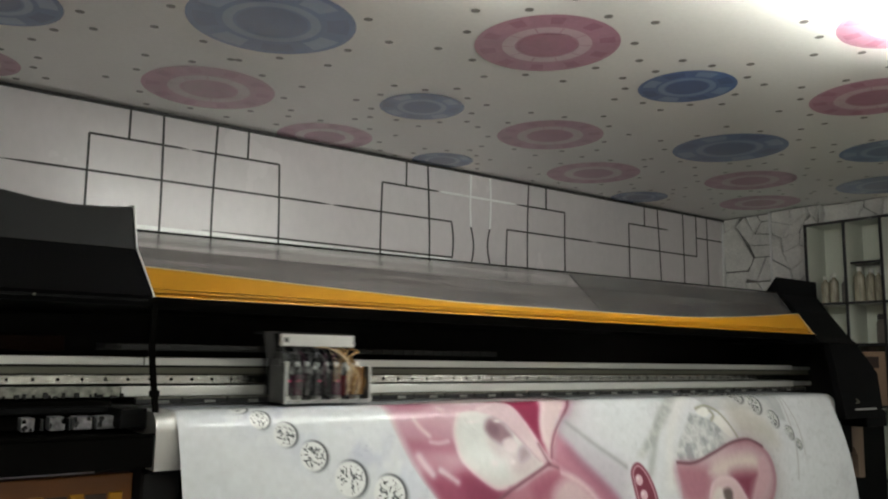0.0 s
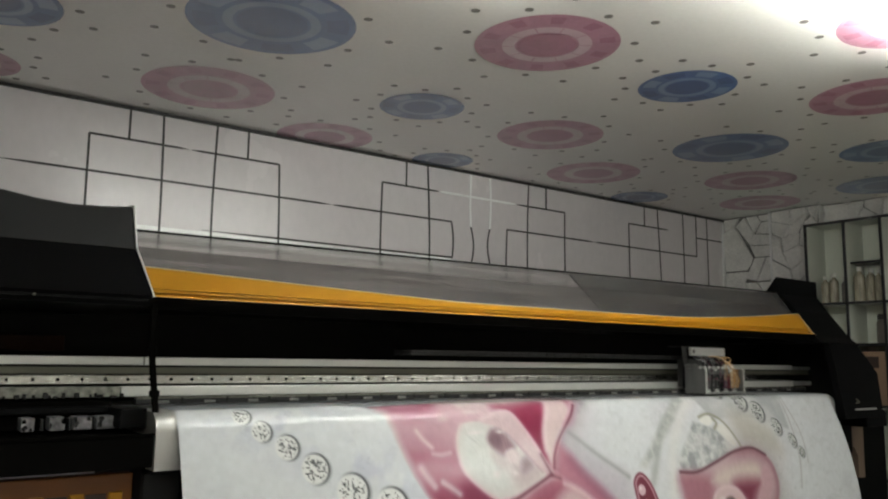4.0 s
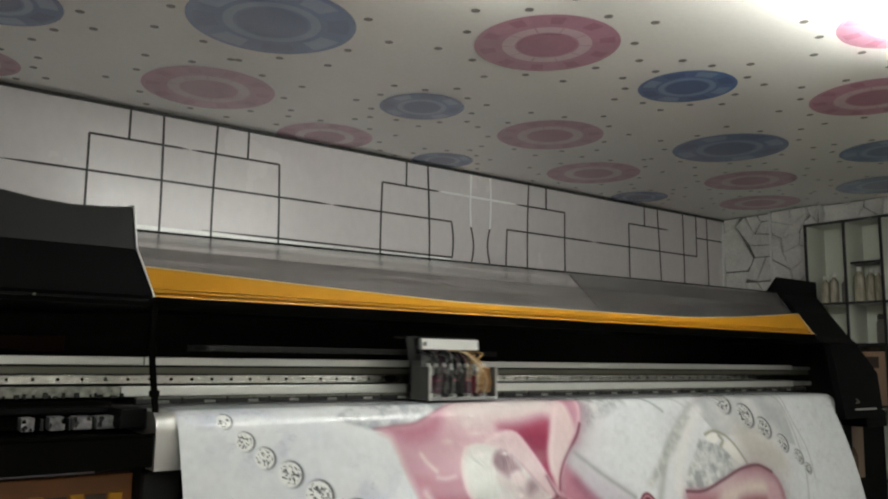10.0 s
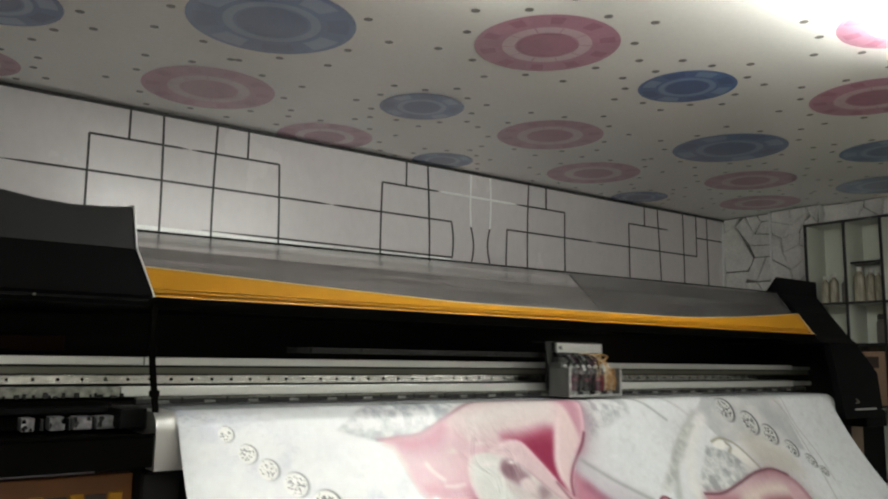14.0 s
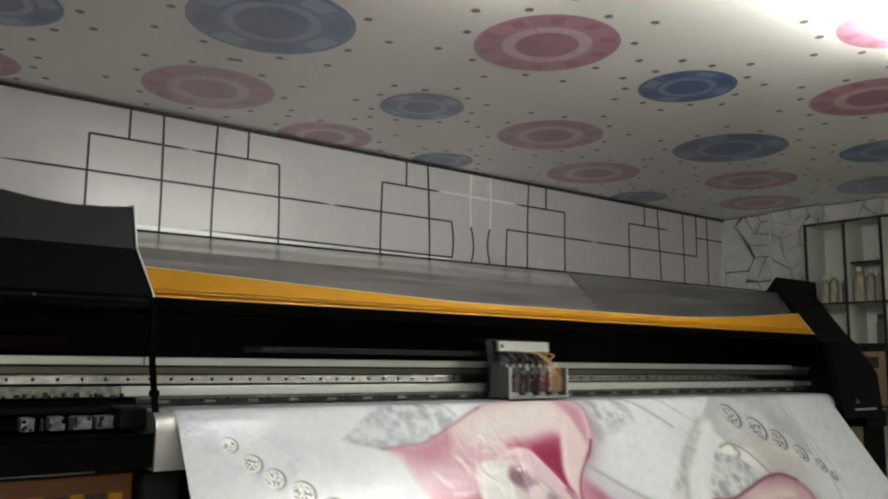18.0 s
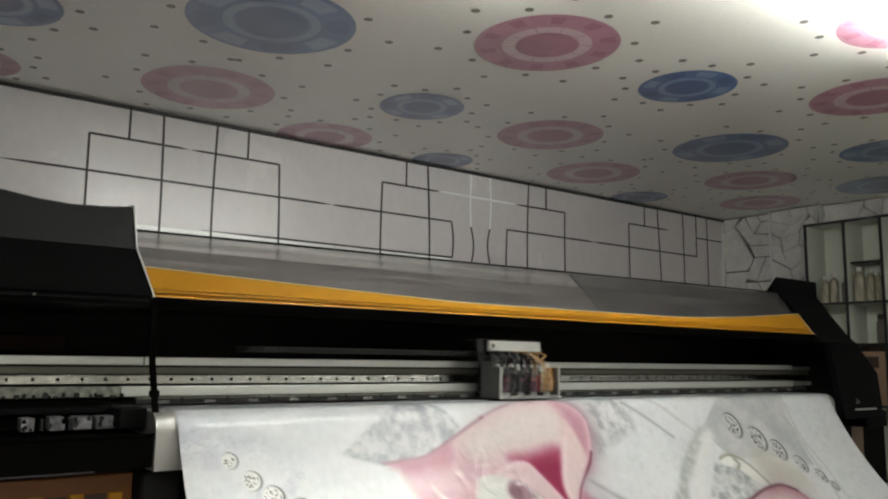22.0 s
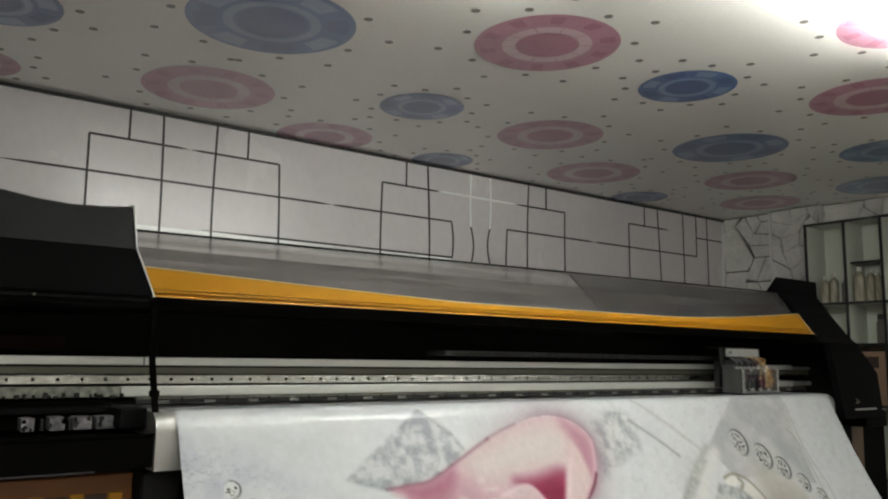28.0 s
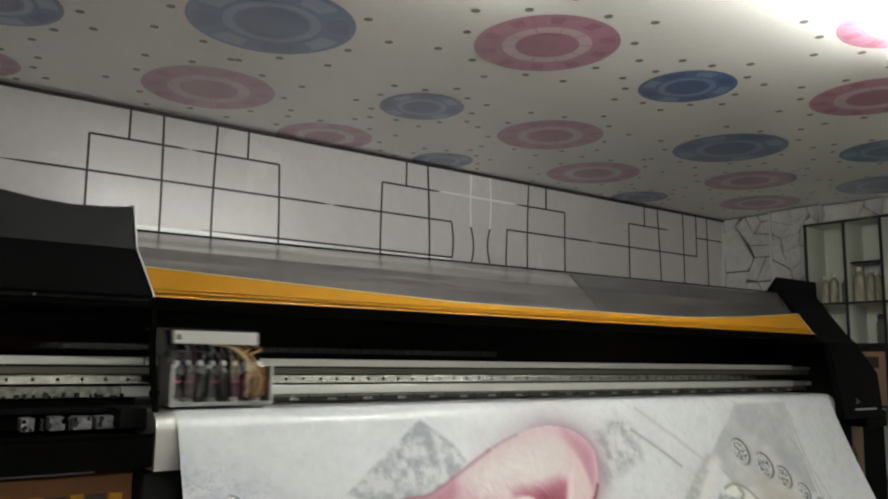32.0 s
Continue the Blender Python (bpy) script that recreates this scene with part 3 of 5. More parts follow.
        if bolt is None:
            bolt = add("bolt", cyl((0, 2.324, 1.103), (0, 2.319, 1.103), 0.0042, seg=10), BLACK_INSIDE, parent=guide)
            bolt.location.x = x
        else:
            o = new("bolt", bolt.data)
            o.parent = guide
            o.location.x = x
    add("lower_rail_end", box(-0.7, 0.632, 2.316, 2.36, 1.056, 1.084, 0.002), GRIMY, "ink-stained rail end")
    low = add("lower_rail", box(0.634, 4.03, 2.316, 2.36, 1.056, 1.084, 0.002), STEEL, "pale aluminium rail")
    add("rail_end", box(4.034, 4.36, 2.325, 2.36, 1.142, 1.158, 0.002), RAIL_END, "dull upper rail end")
    add("rail_end", box(4.034, 4.36, 2.322, 2.36, 1.060, 1.082, 0.002), RAIL_END, "dull lower rail end")
    rnd = random.Random(11)
    for k in range(24):
        x, h = 0.20 + 0.019 * k + rnd.uniform(-0.01, 0.01), rnd.uniform(0.004, 0.014)
        w = rnd.uniform(0.004, 0.014)
        add("ink_clot", box(x, x + w, 2.306, 2.3155, 1.053, 1.056 + h, 0.0015), TUBE_BLACK, "dried black ink", parent=low)
    # feed rollers in front of the platen's back edge
    bar = add("pinch_bar", box(0.66, 4.05, 2.262, 2.285, 1.037, 1.052, 0.002), CAP_GREY, "charcoal roller bar")
    add("bar_edge", box(0.66, 4.05, 2.263, 2.283, 1.0525, 1.0555), STEEL_DULL, parent=bar)
    for k in range(25):
        x = 0.864 + (k - 1) * 0.1313
        add("roller", box(x - 0.016, x + 0.016, 2.256, 2.27, 1.0385, 1.047, 0.002), ROLLER, parent=bar)
        add("bar_gap", box(x + 0.05, x + 0.054, 2.259, 2.27, 1.037, 1.0553), BLACK_INSIDE, parent=bar)

    # platen with a rounded front edge
    prof = [(2.62, PLATEN_Z - 0.003)]
    for k in range(13):
        a = math.pi / 2 * k / 12
        prof.append((BEND_Y - (BEND_R - 0.003) * math.sin(a), PLATEN_Z - BEND_R + (BEND_R - 0.003) * math.cos(a)))
    prof += [(BEND_Y - BEND_R + 0.003, 0.885), (2.62, 0.885)]
    add("platen", prism(prof, XL + 0.04, 3.955), PLATEN, "brushed metal platen with a rounded front edge")
    add("lower_beam", box(0.656, 4.3, 2.16, 2.62, 0.72, 0.883), BLACK_PLASTIC)

    # service side
    tray = add("tray", box(-0.7, XL + 0.035, 2.055, 2.5, 0.895, 0.972, 0.005), BEAM_BLACK, "black service tray")
    add("tray_edge", box(-0.7, XL + 0.035, 2.05, 2.06, 0.972, 0.979, 0.002), BEAM_BLACK, parent=tray)
    add("tray_back", box(-0.7, 0.60, 2.27, 2.285, 0.98, 1.05, 0.003), BEAM_BLACK, parent=tray)
    for x0, x1 in ((0.372, 0.402), (0.435, 0.471), (0.490, 0.534), (0.544, 0.598)):
        pad = add("capping_pad", box(x0, x1, 2.19, 2.24, 0.982, 1.0145, 0.003), PAD_GREY, "ink-stained white capping pad", parent=tray)
        for k in range(4):
            cx, cz, r = rnd.uniform(x0, x1), rnd.uniform(0.985, 1.012), rnd.uniform(0.003, 0.007)
            add("ink_stain", slab([(min(max(cx + r * rnd.uniform(0.6, 1.3) * math.cos(a), x0), x1), 2.1892, min(max(cz + 1.3 * r * rnd.uniform(0.6, 1.3) * math.sin(a), 0.982), 1.0145)) for a in (0, 0.8, 1.6, 2.4, 3.2, 4.0, 4.8, 5.6)], 0.0006, 1), TUBE_BLACK, parent=tray)
    for x in (0.415, 0.478, 0.537):
        add("wiper", box(x, x + 0.008, 2.19, 2.23, 0.98, 1.012, 0.002), TUBE_BLACK, parent=tray)
    add("station_cover", box(0.20, 0.615, 2.245, 2.268, 1.018, 1.036, 0.003), BLACK_PLASTIC, parent=tray)
    post = [(0.638, 1.30), (0.637, 1.19), (0.643, 1.13), (0.652, 1.06), (0.660, 0.985)]
    add("side_post", slab([(x, 2.098, z) for x, z in post] + [(x + 0.0145, 2.098, z) for x, z in post[::-1]], 0.01, 1), BEAM_BLACK, "thin black side post")
    add("lever", box(0.672, 0.70, 2.19, 2.20, 1.062, 1.078, 0.003), BLACK_PLASTIC)
    add("service_panel", box(-0.7, 0.644, 2.19, 2.23, 0.30, 0.869, 0.004), YELLOW_DEEP, "yellow lower panel with dark slots")
    # slots are brown blocks on the panel: the recess shade is their colour
    for k in range(9):
        x = 0.579 - k * 0.0917
        add("slot", box(x - 0.049, x, 2.186, 2.20, 0.55, 0.822), BROWN_DARK)
        add("tab", box(x + 0.004, x + 0.038, 2.176, 2.189, 0.55, 0.826, 0.003), YELLOW, "bright yellow tab")
    add("guard", box(0.585, 0.652, 2.13, 2.262, 0.985, 1.037, 0.004), BLACK_PLASTIC, "black guard block")
    add("inner_column", box(0.652, 0.745, 2.13, 2.156, 0.10, 0.872, 0.004), CAP_GREY)
    # stand
    for x in (0.0, 3.98):
        add("stand_leg", box(x, x + 0.10, 2.22, 2.6, 0.06, 0.718, 0.006), BLACK_PLASTIC, "black stand leg")
        add("stand_foot", box(x - 0.03, x + 0.13, 1.95, 2.85, 0.0, 0.058, 0.008), BLACK_PLASTIC, "black stand foot")
    add("stand_box", box(4.15, 4.99, 2.31, 2.84, 0.0, 0.90, 0.01), BLACK_PLASTIC, "black ink cabinet")
    add("take_up_arm", slab([(4.30, 2.20, 0.858), (4.503, 2.20, 0.858), (4.50, 2.20, 0.572), (4.433, 2.20, 0.577), (4.435, 2.20, 0.69), (4.40, 2.20, 0.735), (4.30, 2.20, 0.79)], 0.03, 1), BRACKET_TAN, "tan take-up bracket")
    add("cross_bar", box(0.1, 3.98, 2.40, 2.46, 0.30, 0.36, 0.006), BLACK_PLASTIC)
    tagged(top, "large black inkjet banner printer with yellow accents", "printer")
    return top


# ---- the moving carriage ----
TURNS = [(-2.9, 3.57, 1), (0.905, 0.228, 0), (4.745, 3.58, 1), (8.542, 0.222, 0), (12.348, 3.59, 1), (16.161, 0.216, 0), (19.975, 3.592, 1), (23.795, 0.217, 0), (27.589, 3.55, 1), (31.447, 0.228, 0), (35.3, 3.59, 1)]


def carriage_x(t):
    """Where the carriage is: a to-and-fro at an even pace, with softened turns."""
    soft = 0.30
    for (t0, x0, _), (t1, x1, _) in zip(TURNS, TURNS[1:]):
        if t0 <= t <= t1:
            v = (x1 - x0) / (t1 - t0)
            x = x0 + v * (t - t0)
            for tt, sgn in ((t0, 1), (t1, -1)):
                d = abs(t - tt)
                if d < soft:
                    x += sgn * v * (soft - d) ** 2 / (2 * soft) 
            return x * 1.0326
    return 1.0


def carriage():
    top = empty("print_carriage")
    part("back_plate", slab([(-0.052, 2.226, 1.245), (-0.03, 2.226, 1.19), (-0.036, 2.226, 1.06), (0.262, 2.226, 1.06), (0.262, 2.226, 1.16), (0.246, 2.226, 1.243)], 0.01, 1), BLACK_PLASTIC, top)
    part("bracket", slab([(-0.053, 2.225, 1.244), (-0.022, 2.225, 1.244), (-0.004, 2.225, 1.16), (-0.036, 2.225, 1.15)], 0.0008, 1), CAR_DARK, top)
    part("slide_block", box(0.03, 0.20, 2.236, 2.312, 1.06, 1.20, 0.004), CAR_GREY, top)
    # front edges and lip are paler than the plates: lit tone put into the colour
    for x0 in (-0.030, 0.2485):
        side = part("side_plate", box(x0, x0 + 0.0065, 2.121, 2.226, 1.039, 1.146, 0.0015), CAR_GREY, top)
        part("side_edge", box(x0, x0 + 0.0065, 2.117, 2.1205, 1.038, 1.147), CAR_LIGHT, side, "grey edge with its lit tone in the colour")
    part("top_lug", box(-0.030, -0.0235, 2.16, 2.226, 1.1465, 1.165, 0.0015), CAR_GREY, top)
    part("floor_plate", box(-0.0235, 0.2485, 2.121, 2.226, 1.039, 1.045), CAR_GREY, top)
    part("front_lip", box(-0.0235, 0.2485, 2.117, 2.1205, 1.038, 1.049), CAR_LIP, top, "grey front lip with its lit tone in the colour")
    cover = part("cover", prism([(2.208, 1.203), (2.211, 1.239), (2.2255, 1.239), (2.2255, 1.203)], 0.0, 0.246, 0.001), CAR_WHITE, top, "white plastic cover")
    part("badge", prism([(2.2074, 1.214), (2.2086, 1.228), (2.210, 1.228), (2.2088, 1.214)], 0.008, 0.020), CAR_GREY, cover)
    part("roof", slab([(-0.035, 2.225, 1.2395), (0.246, 2.225, 1.2395), (0.236, 2.30, 1.2395), (-0.05, 2.30, 1.2395)], 0.006, 2), CAR_DARK, top)
    # ink dampers, two of each ink
    inks = [TUBE_BLUE, TUBE_PURPLE, TUBE_BLACK, TUBE_BLUE, TUBE_BLACK, TUBE_PURPLE, INK_MAROON, INK_BROWN]
    rnd = random.Random(8)
    for k, ink in enumerate(inks):
        x = -0.016 + k * 0.0325
        w = 0.026 if k % 3 else 0.019
        d = part("damper", box(x, x + w, 2.150, 2.205, 1.058, 1.122 + rnd.uniform(-0.008, 0.008), 0.004), ink, top)
        part("nozzle", cyl((x + 0.012, 2.165, 1.128), (x + 0.012, 2.165, 1.146), 0.005, 0.0035, 10), TUBE_CLEAR, d)
        part("joint", spin([(0.0, 1.142), (0.0065, 1.144), (0.0075, 1.152), (0.004, 1.158), (0.0, 1.159)], 10), TUBE_PALE, d).location = (x + 0.012, 2.165, 0)
        for q in (0.002, 0.013):
            part("base", box(x + q, x + q + 0.008, 2.146, 2.2, 1.0455, 1.0575, 0.002), STEEL if k not in (2, 4, 6) else TUBE_BLACK, d)
        if k in (0, 1, 3, 5):
            part("clip", box(x + 0.004, x + 0.020, 2.1475, 2.1505, 1.099, 1.104, 0.001), INK_RED, d)
        hue = TUBE_YELLOW if k > 5 else (TUBE_PURPLE if k == 5 else (TUBE_CLEAR if k % 2 else TUBE_BLACK))
        sway = rnd.uniform(-0.02, 0.02)
        for q in (0.005, 0.018):
            part("pin", cyl((x + q, 2.142, 1.05), (x + q, 2.142, 1.05 + rnd.uniform(0.03, 0.085)), 0.0019, seg=7), TUBE_CLEAR if rnd.random() < 0.6 else ink, d)
        part("collar", box(x + rnd.uniform(0, 0.008), x + rnd.uniform(0.014, 0.024), 2.146, 2.17, 1.124, 1.13 + rnd.uniform(0.004, 0.012), 0.002), TUBE_CLEAR, d)
        part("ink_tube", tube([(x + 0.012, 2.165, 1.156), (x + 0.012 + sway, 2.158, 1.175), (x + 0.012 - sway, 2.18, 1.19), (x + 0.02, 2.215, 1.2)], 0.0034), hue, top)
    for k in range(4):
        x = 0.105 + 0.012 * k
        part("ink_tube", tube([(x, 2.20, 1.200), (x + 0.035, 2.165, 1.196 - 0.004 * k), (x + 0.085, 2.145, 1.155 - 0.01 * k), (x + 0.088 + 0.006 * k, 2.140, 1.10), (x + 0.083 + 0.004 * k, 2.142, 1.062)], 0.0026), TUBE_YELLOW if k % 2 else TUBE_TAN, top, "yellow ink tube")
    part("ink_tube", tube([(0.236, 2.15, 1.13), (0.212, 2.14, 1.15), (0.19, 2.145, 1.125), (0.196, 2.142, 1.07)], 0.0026), TUBE_TAN, top, "yellow ink tube")
    for k in range(12):
        x = -0.012 + 0.0195 * k + rnd.uniform(-0.006, 0.006)
        bend = rnd.uniform(-0.02, 0.025)
        hue = (TUBE_CLEAR, TUBE_BLACK, TUBE_CLEAR, TUBE_PURPLE)[k % 4] if k < 8 else (TUBE_YELLOW if k % 2 else TUBE_TAN)
        part("wire", tube([(x, 2.148, rnd.uniform(1.07, 1.10)), (x + bend, 2.140, 1.125), (x + bend * 0.4, 2.15, 1.165), (x - bend, 2.195, 1.199)], 0.0016, 6), hue, top)
        part("clamp", box(x - 0.005, x + 0.004, 2.143, 2.150, 1.128 + rnd.uniform(-0.01, 0.012), 1.146, 0.0015), CAR_LIGHT if k % 5 == 0 else TUBE_CLEAR, top)
    part("filter", box(0.220, 0.246, 2.14, 2.20, 1.06, 1.145, 0.004), INK_BROWN, top, "amber ink filter")
    part("filter_cap", cyl((0.231, 2.165, 1.145), (0.231, 2.165, 1.158), 0.009, 0.007, 12), CAR_WHITE, top)
    part("encoder", box(-0.02, 0.03, 2.18, 2.215, 1.15, 1.185, 0.003), CAR_DARK, top)
    part("chain_arm", box(0.0005, 0.0295, 2.2365, 2.290, 1.183, 1.202, 0.002), CAP_GREY, top)
    tagged(top, "grey print carriage with ink dampers and tubes", "carriage")
    return top


# ---- the cable chain that follows the carriage ----
CHAIN_R, CHAIN_Y, CHAIN_Z, CHAIN_FIX, CHAIN_LAG, LINK = 0.065, 2.268, 1.1925, 2.05, 0.115, 0.044


def chain_place(s, xc):
    """Where a length s along the chain lies, from the carriage at xc back through the bend to the fixed end behind: x, y and the turn."""
    bend = xc / 2 + CHAIN_LAG
    low = max(xc - bend, 0.0)
    if s < low:
        return xc - s, CHAIN_Y, 0.0
    a = (s - low) / CHAIN_R
    if a < math.pi:
        return bend - CHAIN_R * math.sin(a), CHAIN_Y + CHAIN_R * (1 - math.cos(a)), a
    return bend + (a - math.pi) * CHAIN_R, CHAIN_Y + 2 * CHAIN_R, math.pi


def cable_chain():
    """A plastic energy chain lying on its side in rigid links, each of two plates and a bridge."""
    top = empty("cable_chain")
    bm = bmesh.new()
    for z in (-0.009, 0.006):
        box(-0.5 * LINK, 0.42 * LINK, -0.009, 0.009, z, z + 0.003, 0.001, bm=bm, seg=1)
    for y in (-0.007, 0.005):
        box(-0.49 * LINK, 0.40 * LINK, y, y + 0.002, -0.0055, 0.0055, bm=bm)
    first = part("link", bm, CHAIN_GREY, top)
    links = [first]
    for k in range(1, int((CHAIN_FIX - 2 * CHAIN_LAG + math.pi * CHAIN_R) / LINK)):
        o = new("link", first.data)
        o.parent = top
        links.append(o)
    tagged(top, "dark grey plastic cable chain above the rails", "cable chain")
    return links


# ---- the printed banner ----
STEP = 0.036
SWING = [(0.0, 24.5, 0.79), (13.6, 24.7, 0.36), (14.0, 27.4, -0.55), (14.5, 27.5, 0.5), (16.0, 27.8, 0.7), (16.5, 29.0, 0.5), (17.0, 35.5, 0.0), (17.5, 37.0, 0.0), (18.5, 35.3, 0.0), (19.5, 35.8, 0.0), (20.0, 31.0, -0.35), (20.5, 25.2, -0.6), (21.0, 26.3, -0.68), (22.0, 25.7, -0.68), (23.5, 25.8, -0.68), (24.0, 25.8, -0.68), (24.5, 23.6, -0.3), (25.0, 27.0, -0.4), (25.5, 25.2, -0.25), (27.5, 26.4, -0.25), (28.0, 23.8, -0.25), (28.5, 23.2, -0.25), (29.0, 25.4, -0.25), (29.5, 22.6, -0.25), (31.0, 23.1, -0.25), (31.5, 24.1, -0.25), (32.0, 21.6, -0.2)]


def feed(t):
    """How far the banner has come down by t."""
    s = 0.0
    for tt, _, _ in TURNS[1:-1]:
        f = min(1.0, max(0.0, (t - tt + 0.28) / 0.56))
        s += STEP * f * f * (3 - 2 * f)
    return s


def hang(t):
    """Angle from the vertical and curvature of the hanging part."""
    for (t0, a0, k0), (t1, a1, k1) in zip(SWING, SWING[1:]):
        if t0 <= t <= t1:
            f = (t - t0) / (t1 - t0)
            return radians(a0 + (a1 - a0) * f), k0 + (k1 - k0) * f
    return radians(SWING[-1][1]), SWING[-1][2]


def drape(s, a, kap):
    """A point (y, z) of the banner's line: flat on the platen, round its edge, then down."""
    if s < 0:
        return BEND_Y - s, PLATEN_Z
    ease, wide = radians(9), 0.16
    p1 = math.pi / 2 - a - ease
    arc1, arc = BEND_R * p1, BEND_R * p1 + wide * ease
    p = min(s, arc1) / BEND_R
    y, z = BEND_Y - BEND_R * math.sin(p), PLATEN_Z - BEND_R * (1 - math.cos(p))
    if s > arc1:
        q = p1 + (min(s, arc) - arc1) / wide
        y, z = y - wide * (math.sin(q) - math.sin(p1)), z - wide * (math.cos(p1) - math.cos(q))
    d = s - arc
    if d <= 0:
        return y, z
    k = kap if abs(kap) > 1e-4 else 1e-4
    d1 = min(d, a / k) if k > 0 else min(d, 0.5)
    return y - (math.cos(a - k * d1) - math.cos(a)) / k, z - (math.sin(a) - math.sin(a - k * d1)) / k - (d - d1)


BANNER_X0, BANNER_X1 = 0.707, 3.905
STRIP = 0.004


def banner_vinyl():
    """Glossy printed vinyl: the print comes from the sheet's own colour, with faint ripples."""
    m = bpy.data.materials.new("printed_vinyl")
    m.use_nodes = True
    nt = m.node_tree
    b = nt.nodes["Principled BSDF"]
    at = nt.nodes.new("ShaderNodeAttribute")
    at.attribute_name = "ink"
    nt.links.new(at.outputs["Color"], b.inputs["Base Color"])
    b.inputs["Roughness"].default_value = 0.19
    b.inputs["Specular IOR Level"].default_value = 0.2
    b.inputs["Coat Weight"].default_value = 0.25
    b.inputs["Coat Roughness"].default_value = 0.17
    uv = nt.nodes.new("ShaderNodeUVMap")
    uv.uv_map = "sheet"
    mp = nt.nodes.new("ShaderNodeMapping")
    mp.inputs["Scale"].default_value = (1.0, 2.2, 1.0)
    nt.links.new(uv.outputs[0], mp.inputs[0])
    n = nt.nodes.new("ShaderNodeTexNoise")
    n.inputs["Scale"].default_value, n.inputs["Detail"].default_value = 6.0, 1
    nt.links.new(mp.outputs[0], n.inputs["Vector"])
    bp = nt.nodes.new("ShaderNodeBump")
    bp.inputs["Strength"].default_value, bp.inputs["Distance"].default_value = 0.21, 0.01
    mp2 = nt.nodes.new("ShaderNodeMapping")
    mp2.inputs["Scale"].default_value = (2.5, 0.8, 1.0)
    mp2.inputs["Rotation"].default_value = (0, 0, 0.5)
    nt.links.new(uv.outputs[0], mp2.inputs[0])
    n2 = nt.nodes.new("ShaderNodeTexNoise")
    n2.inputs["Scale"].default_value, n2.inputs["Detail"].default_value = 9.0, 2
    nt.links.new(mp2.outputs[0], n2.inputs["Vector"])
    add = nt.nodes.new("ShaderNodeMath")
    add.operation = "MULTIPLY_ADD"
    add.inputs[1].default_value = 0.45
    nt.links.new(n2.outputs["Fac"], add.inputs[0])
    nt.links.new(n.outputs["Fac"], add.inputs[2])
    # small creases in the middle of the great rose
    far = nt.nodes.new("ShaderNodeVectorMath")
    far.operation = "DISTANCE"
    far.inputs[1].default_value = (1.72, 0.03, 0.0)
    nt.links.new(uv.outputs[0], far.inputs[0])
    ease = nt.nodes.new("ShaderNodeMapRange")
    for slot, val in (("From Min", 0.08), ("From Max", 0.30), ("To Min", 4.2), ("To Max", 0.0)):
        ease.inputs[slot].default_value = val
    nt.links.new(far.outputs["Value"], ease.inputs["Value"])
    n3 = nt.nodes.new("ShaderNodeTexNoise")
    n3.inputs["Scale"].default_value, n3.inputs["Detail"].default_value, n3.inputs["Distortion"].default_value = 8.5, 2, 1.4
    mp3 = nt.nodes.new("ShaderNodeMapping")
    mp3.inputs["Scale"].default_value = (1.3, 0.9, 1.0)
    mp3.inputs["Rotation"].default_value = (0, 0, -0.35)
    nt.links.new(uv.outputs[0], mp3.inputs[0])
    nt.links.new(mp3.outputs[0], n3.inputs["Vector"])
    crease = nt.nodes.new("ShaderNodeMath")
    crease.operation = "MULTIPLY_ADD"
    nt.links.new(n3.outputs["Fac"], crease.inputs[0])
    nt.links.new(ease.outputs[0], crease.inputs[1])
    nt.links.new(add.outputs[0], crease.inputs[2])
    nt.links.new(crease.outputs[0], bp.inputs["Height"])
    nt.links.new(bp.outputs[0], b.inputs["Normal"])
    return m


BANNER = banner_vinyl()


def value_noise(x, y, seed):
    rs = np.random.RandomState(seed)
    g = rs.rand(64, 64)
    xi, yi = np.floor(x).astype(int), np.floor(y).astype(int)
    fx, fy = x - xi, y - yi
    fx, fy = fx * fx * (3 - 2 * fx), fy * fy * (3 - 2 * fy)
    a, b = g[yi % 64, xi % 64], g[yi % 64, (xi + 1) % 64]
    c, d = g[(yi + 1) % 64, xi % 64], g[(yi + 1) % 64, (xi + 1) % 64]
    return (a * (1 - fx) + b * fx) * (1 - fy) + (c * (1 - fx) + d * fx) * fy


def cloud(x, y, scale, seed, octaves=4):
    out, amp, tot = 0, 1.0, 0
    for k in range(octaves):
        out = out + amp * value_noise(x * scale * 2 ** k + 7 * k, y * scale * 2 ** k + 3 * k, seed + k)
        tot += amp
        amp *= 0.55
    return out / tot


def line_gap(x, y, pts, closed=False):
    """Distance to a line through points; for a closed one, below zero inside."""
    best = np.full(x.shape, 9.0)
    inside = np.zeros(x.shape, bool)
    pairs = list(zip(pts, pts[1:] + pts[:1])) if closed else list(zip(pts, pts[1:]))
    for (ax, ay), (bx, by) in pairs:
        dx, dy = bx - ax, by - ay
        f = np.clip(((x - ax) * dx + (y - ay) * dy) / (dx * dx + dy * dy + 1e-12), 0, 1)
        best = np.minimum(best, np.hypot(x - ax - f * dx, y - ay - f * dy))
        if closed and ay != by:
            hit = ((ay > y) != (by > y)) & (x < (bx - ax) * (y - ay) / (by - ay) + ax)
            inside ^= hit
    return np.where(inside, -best, best) if closed else best


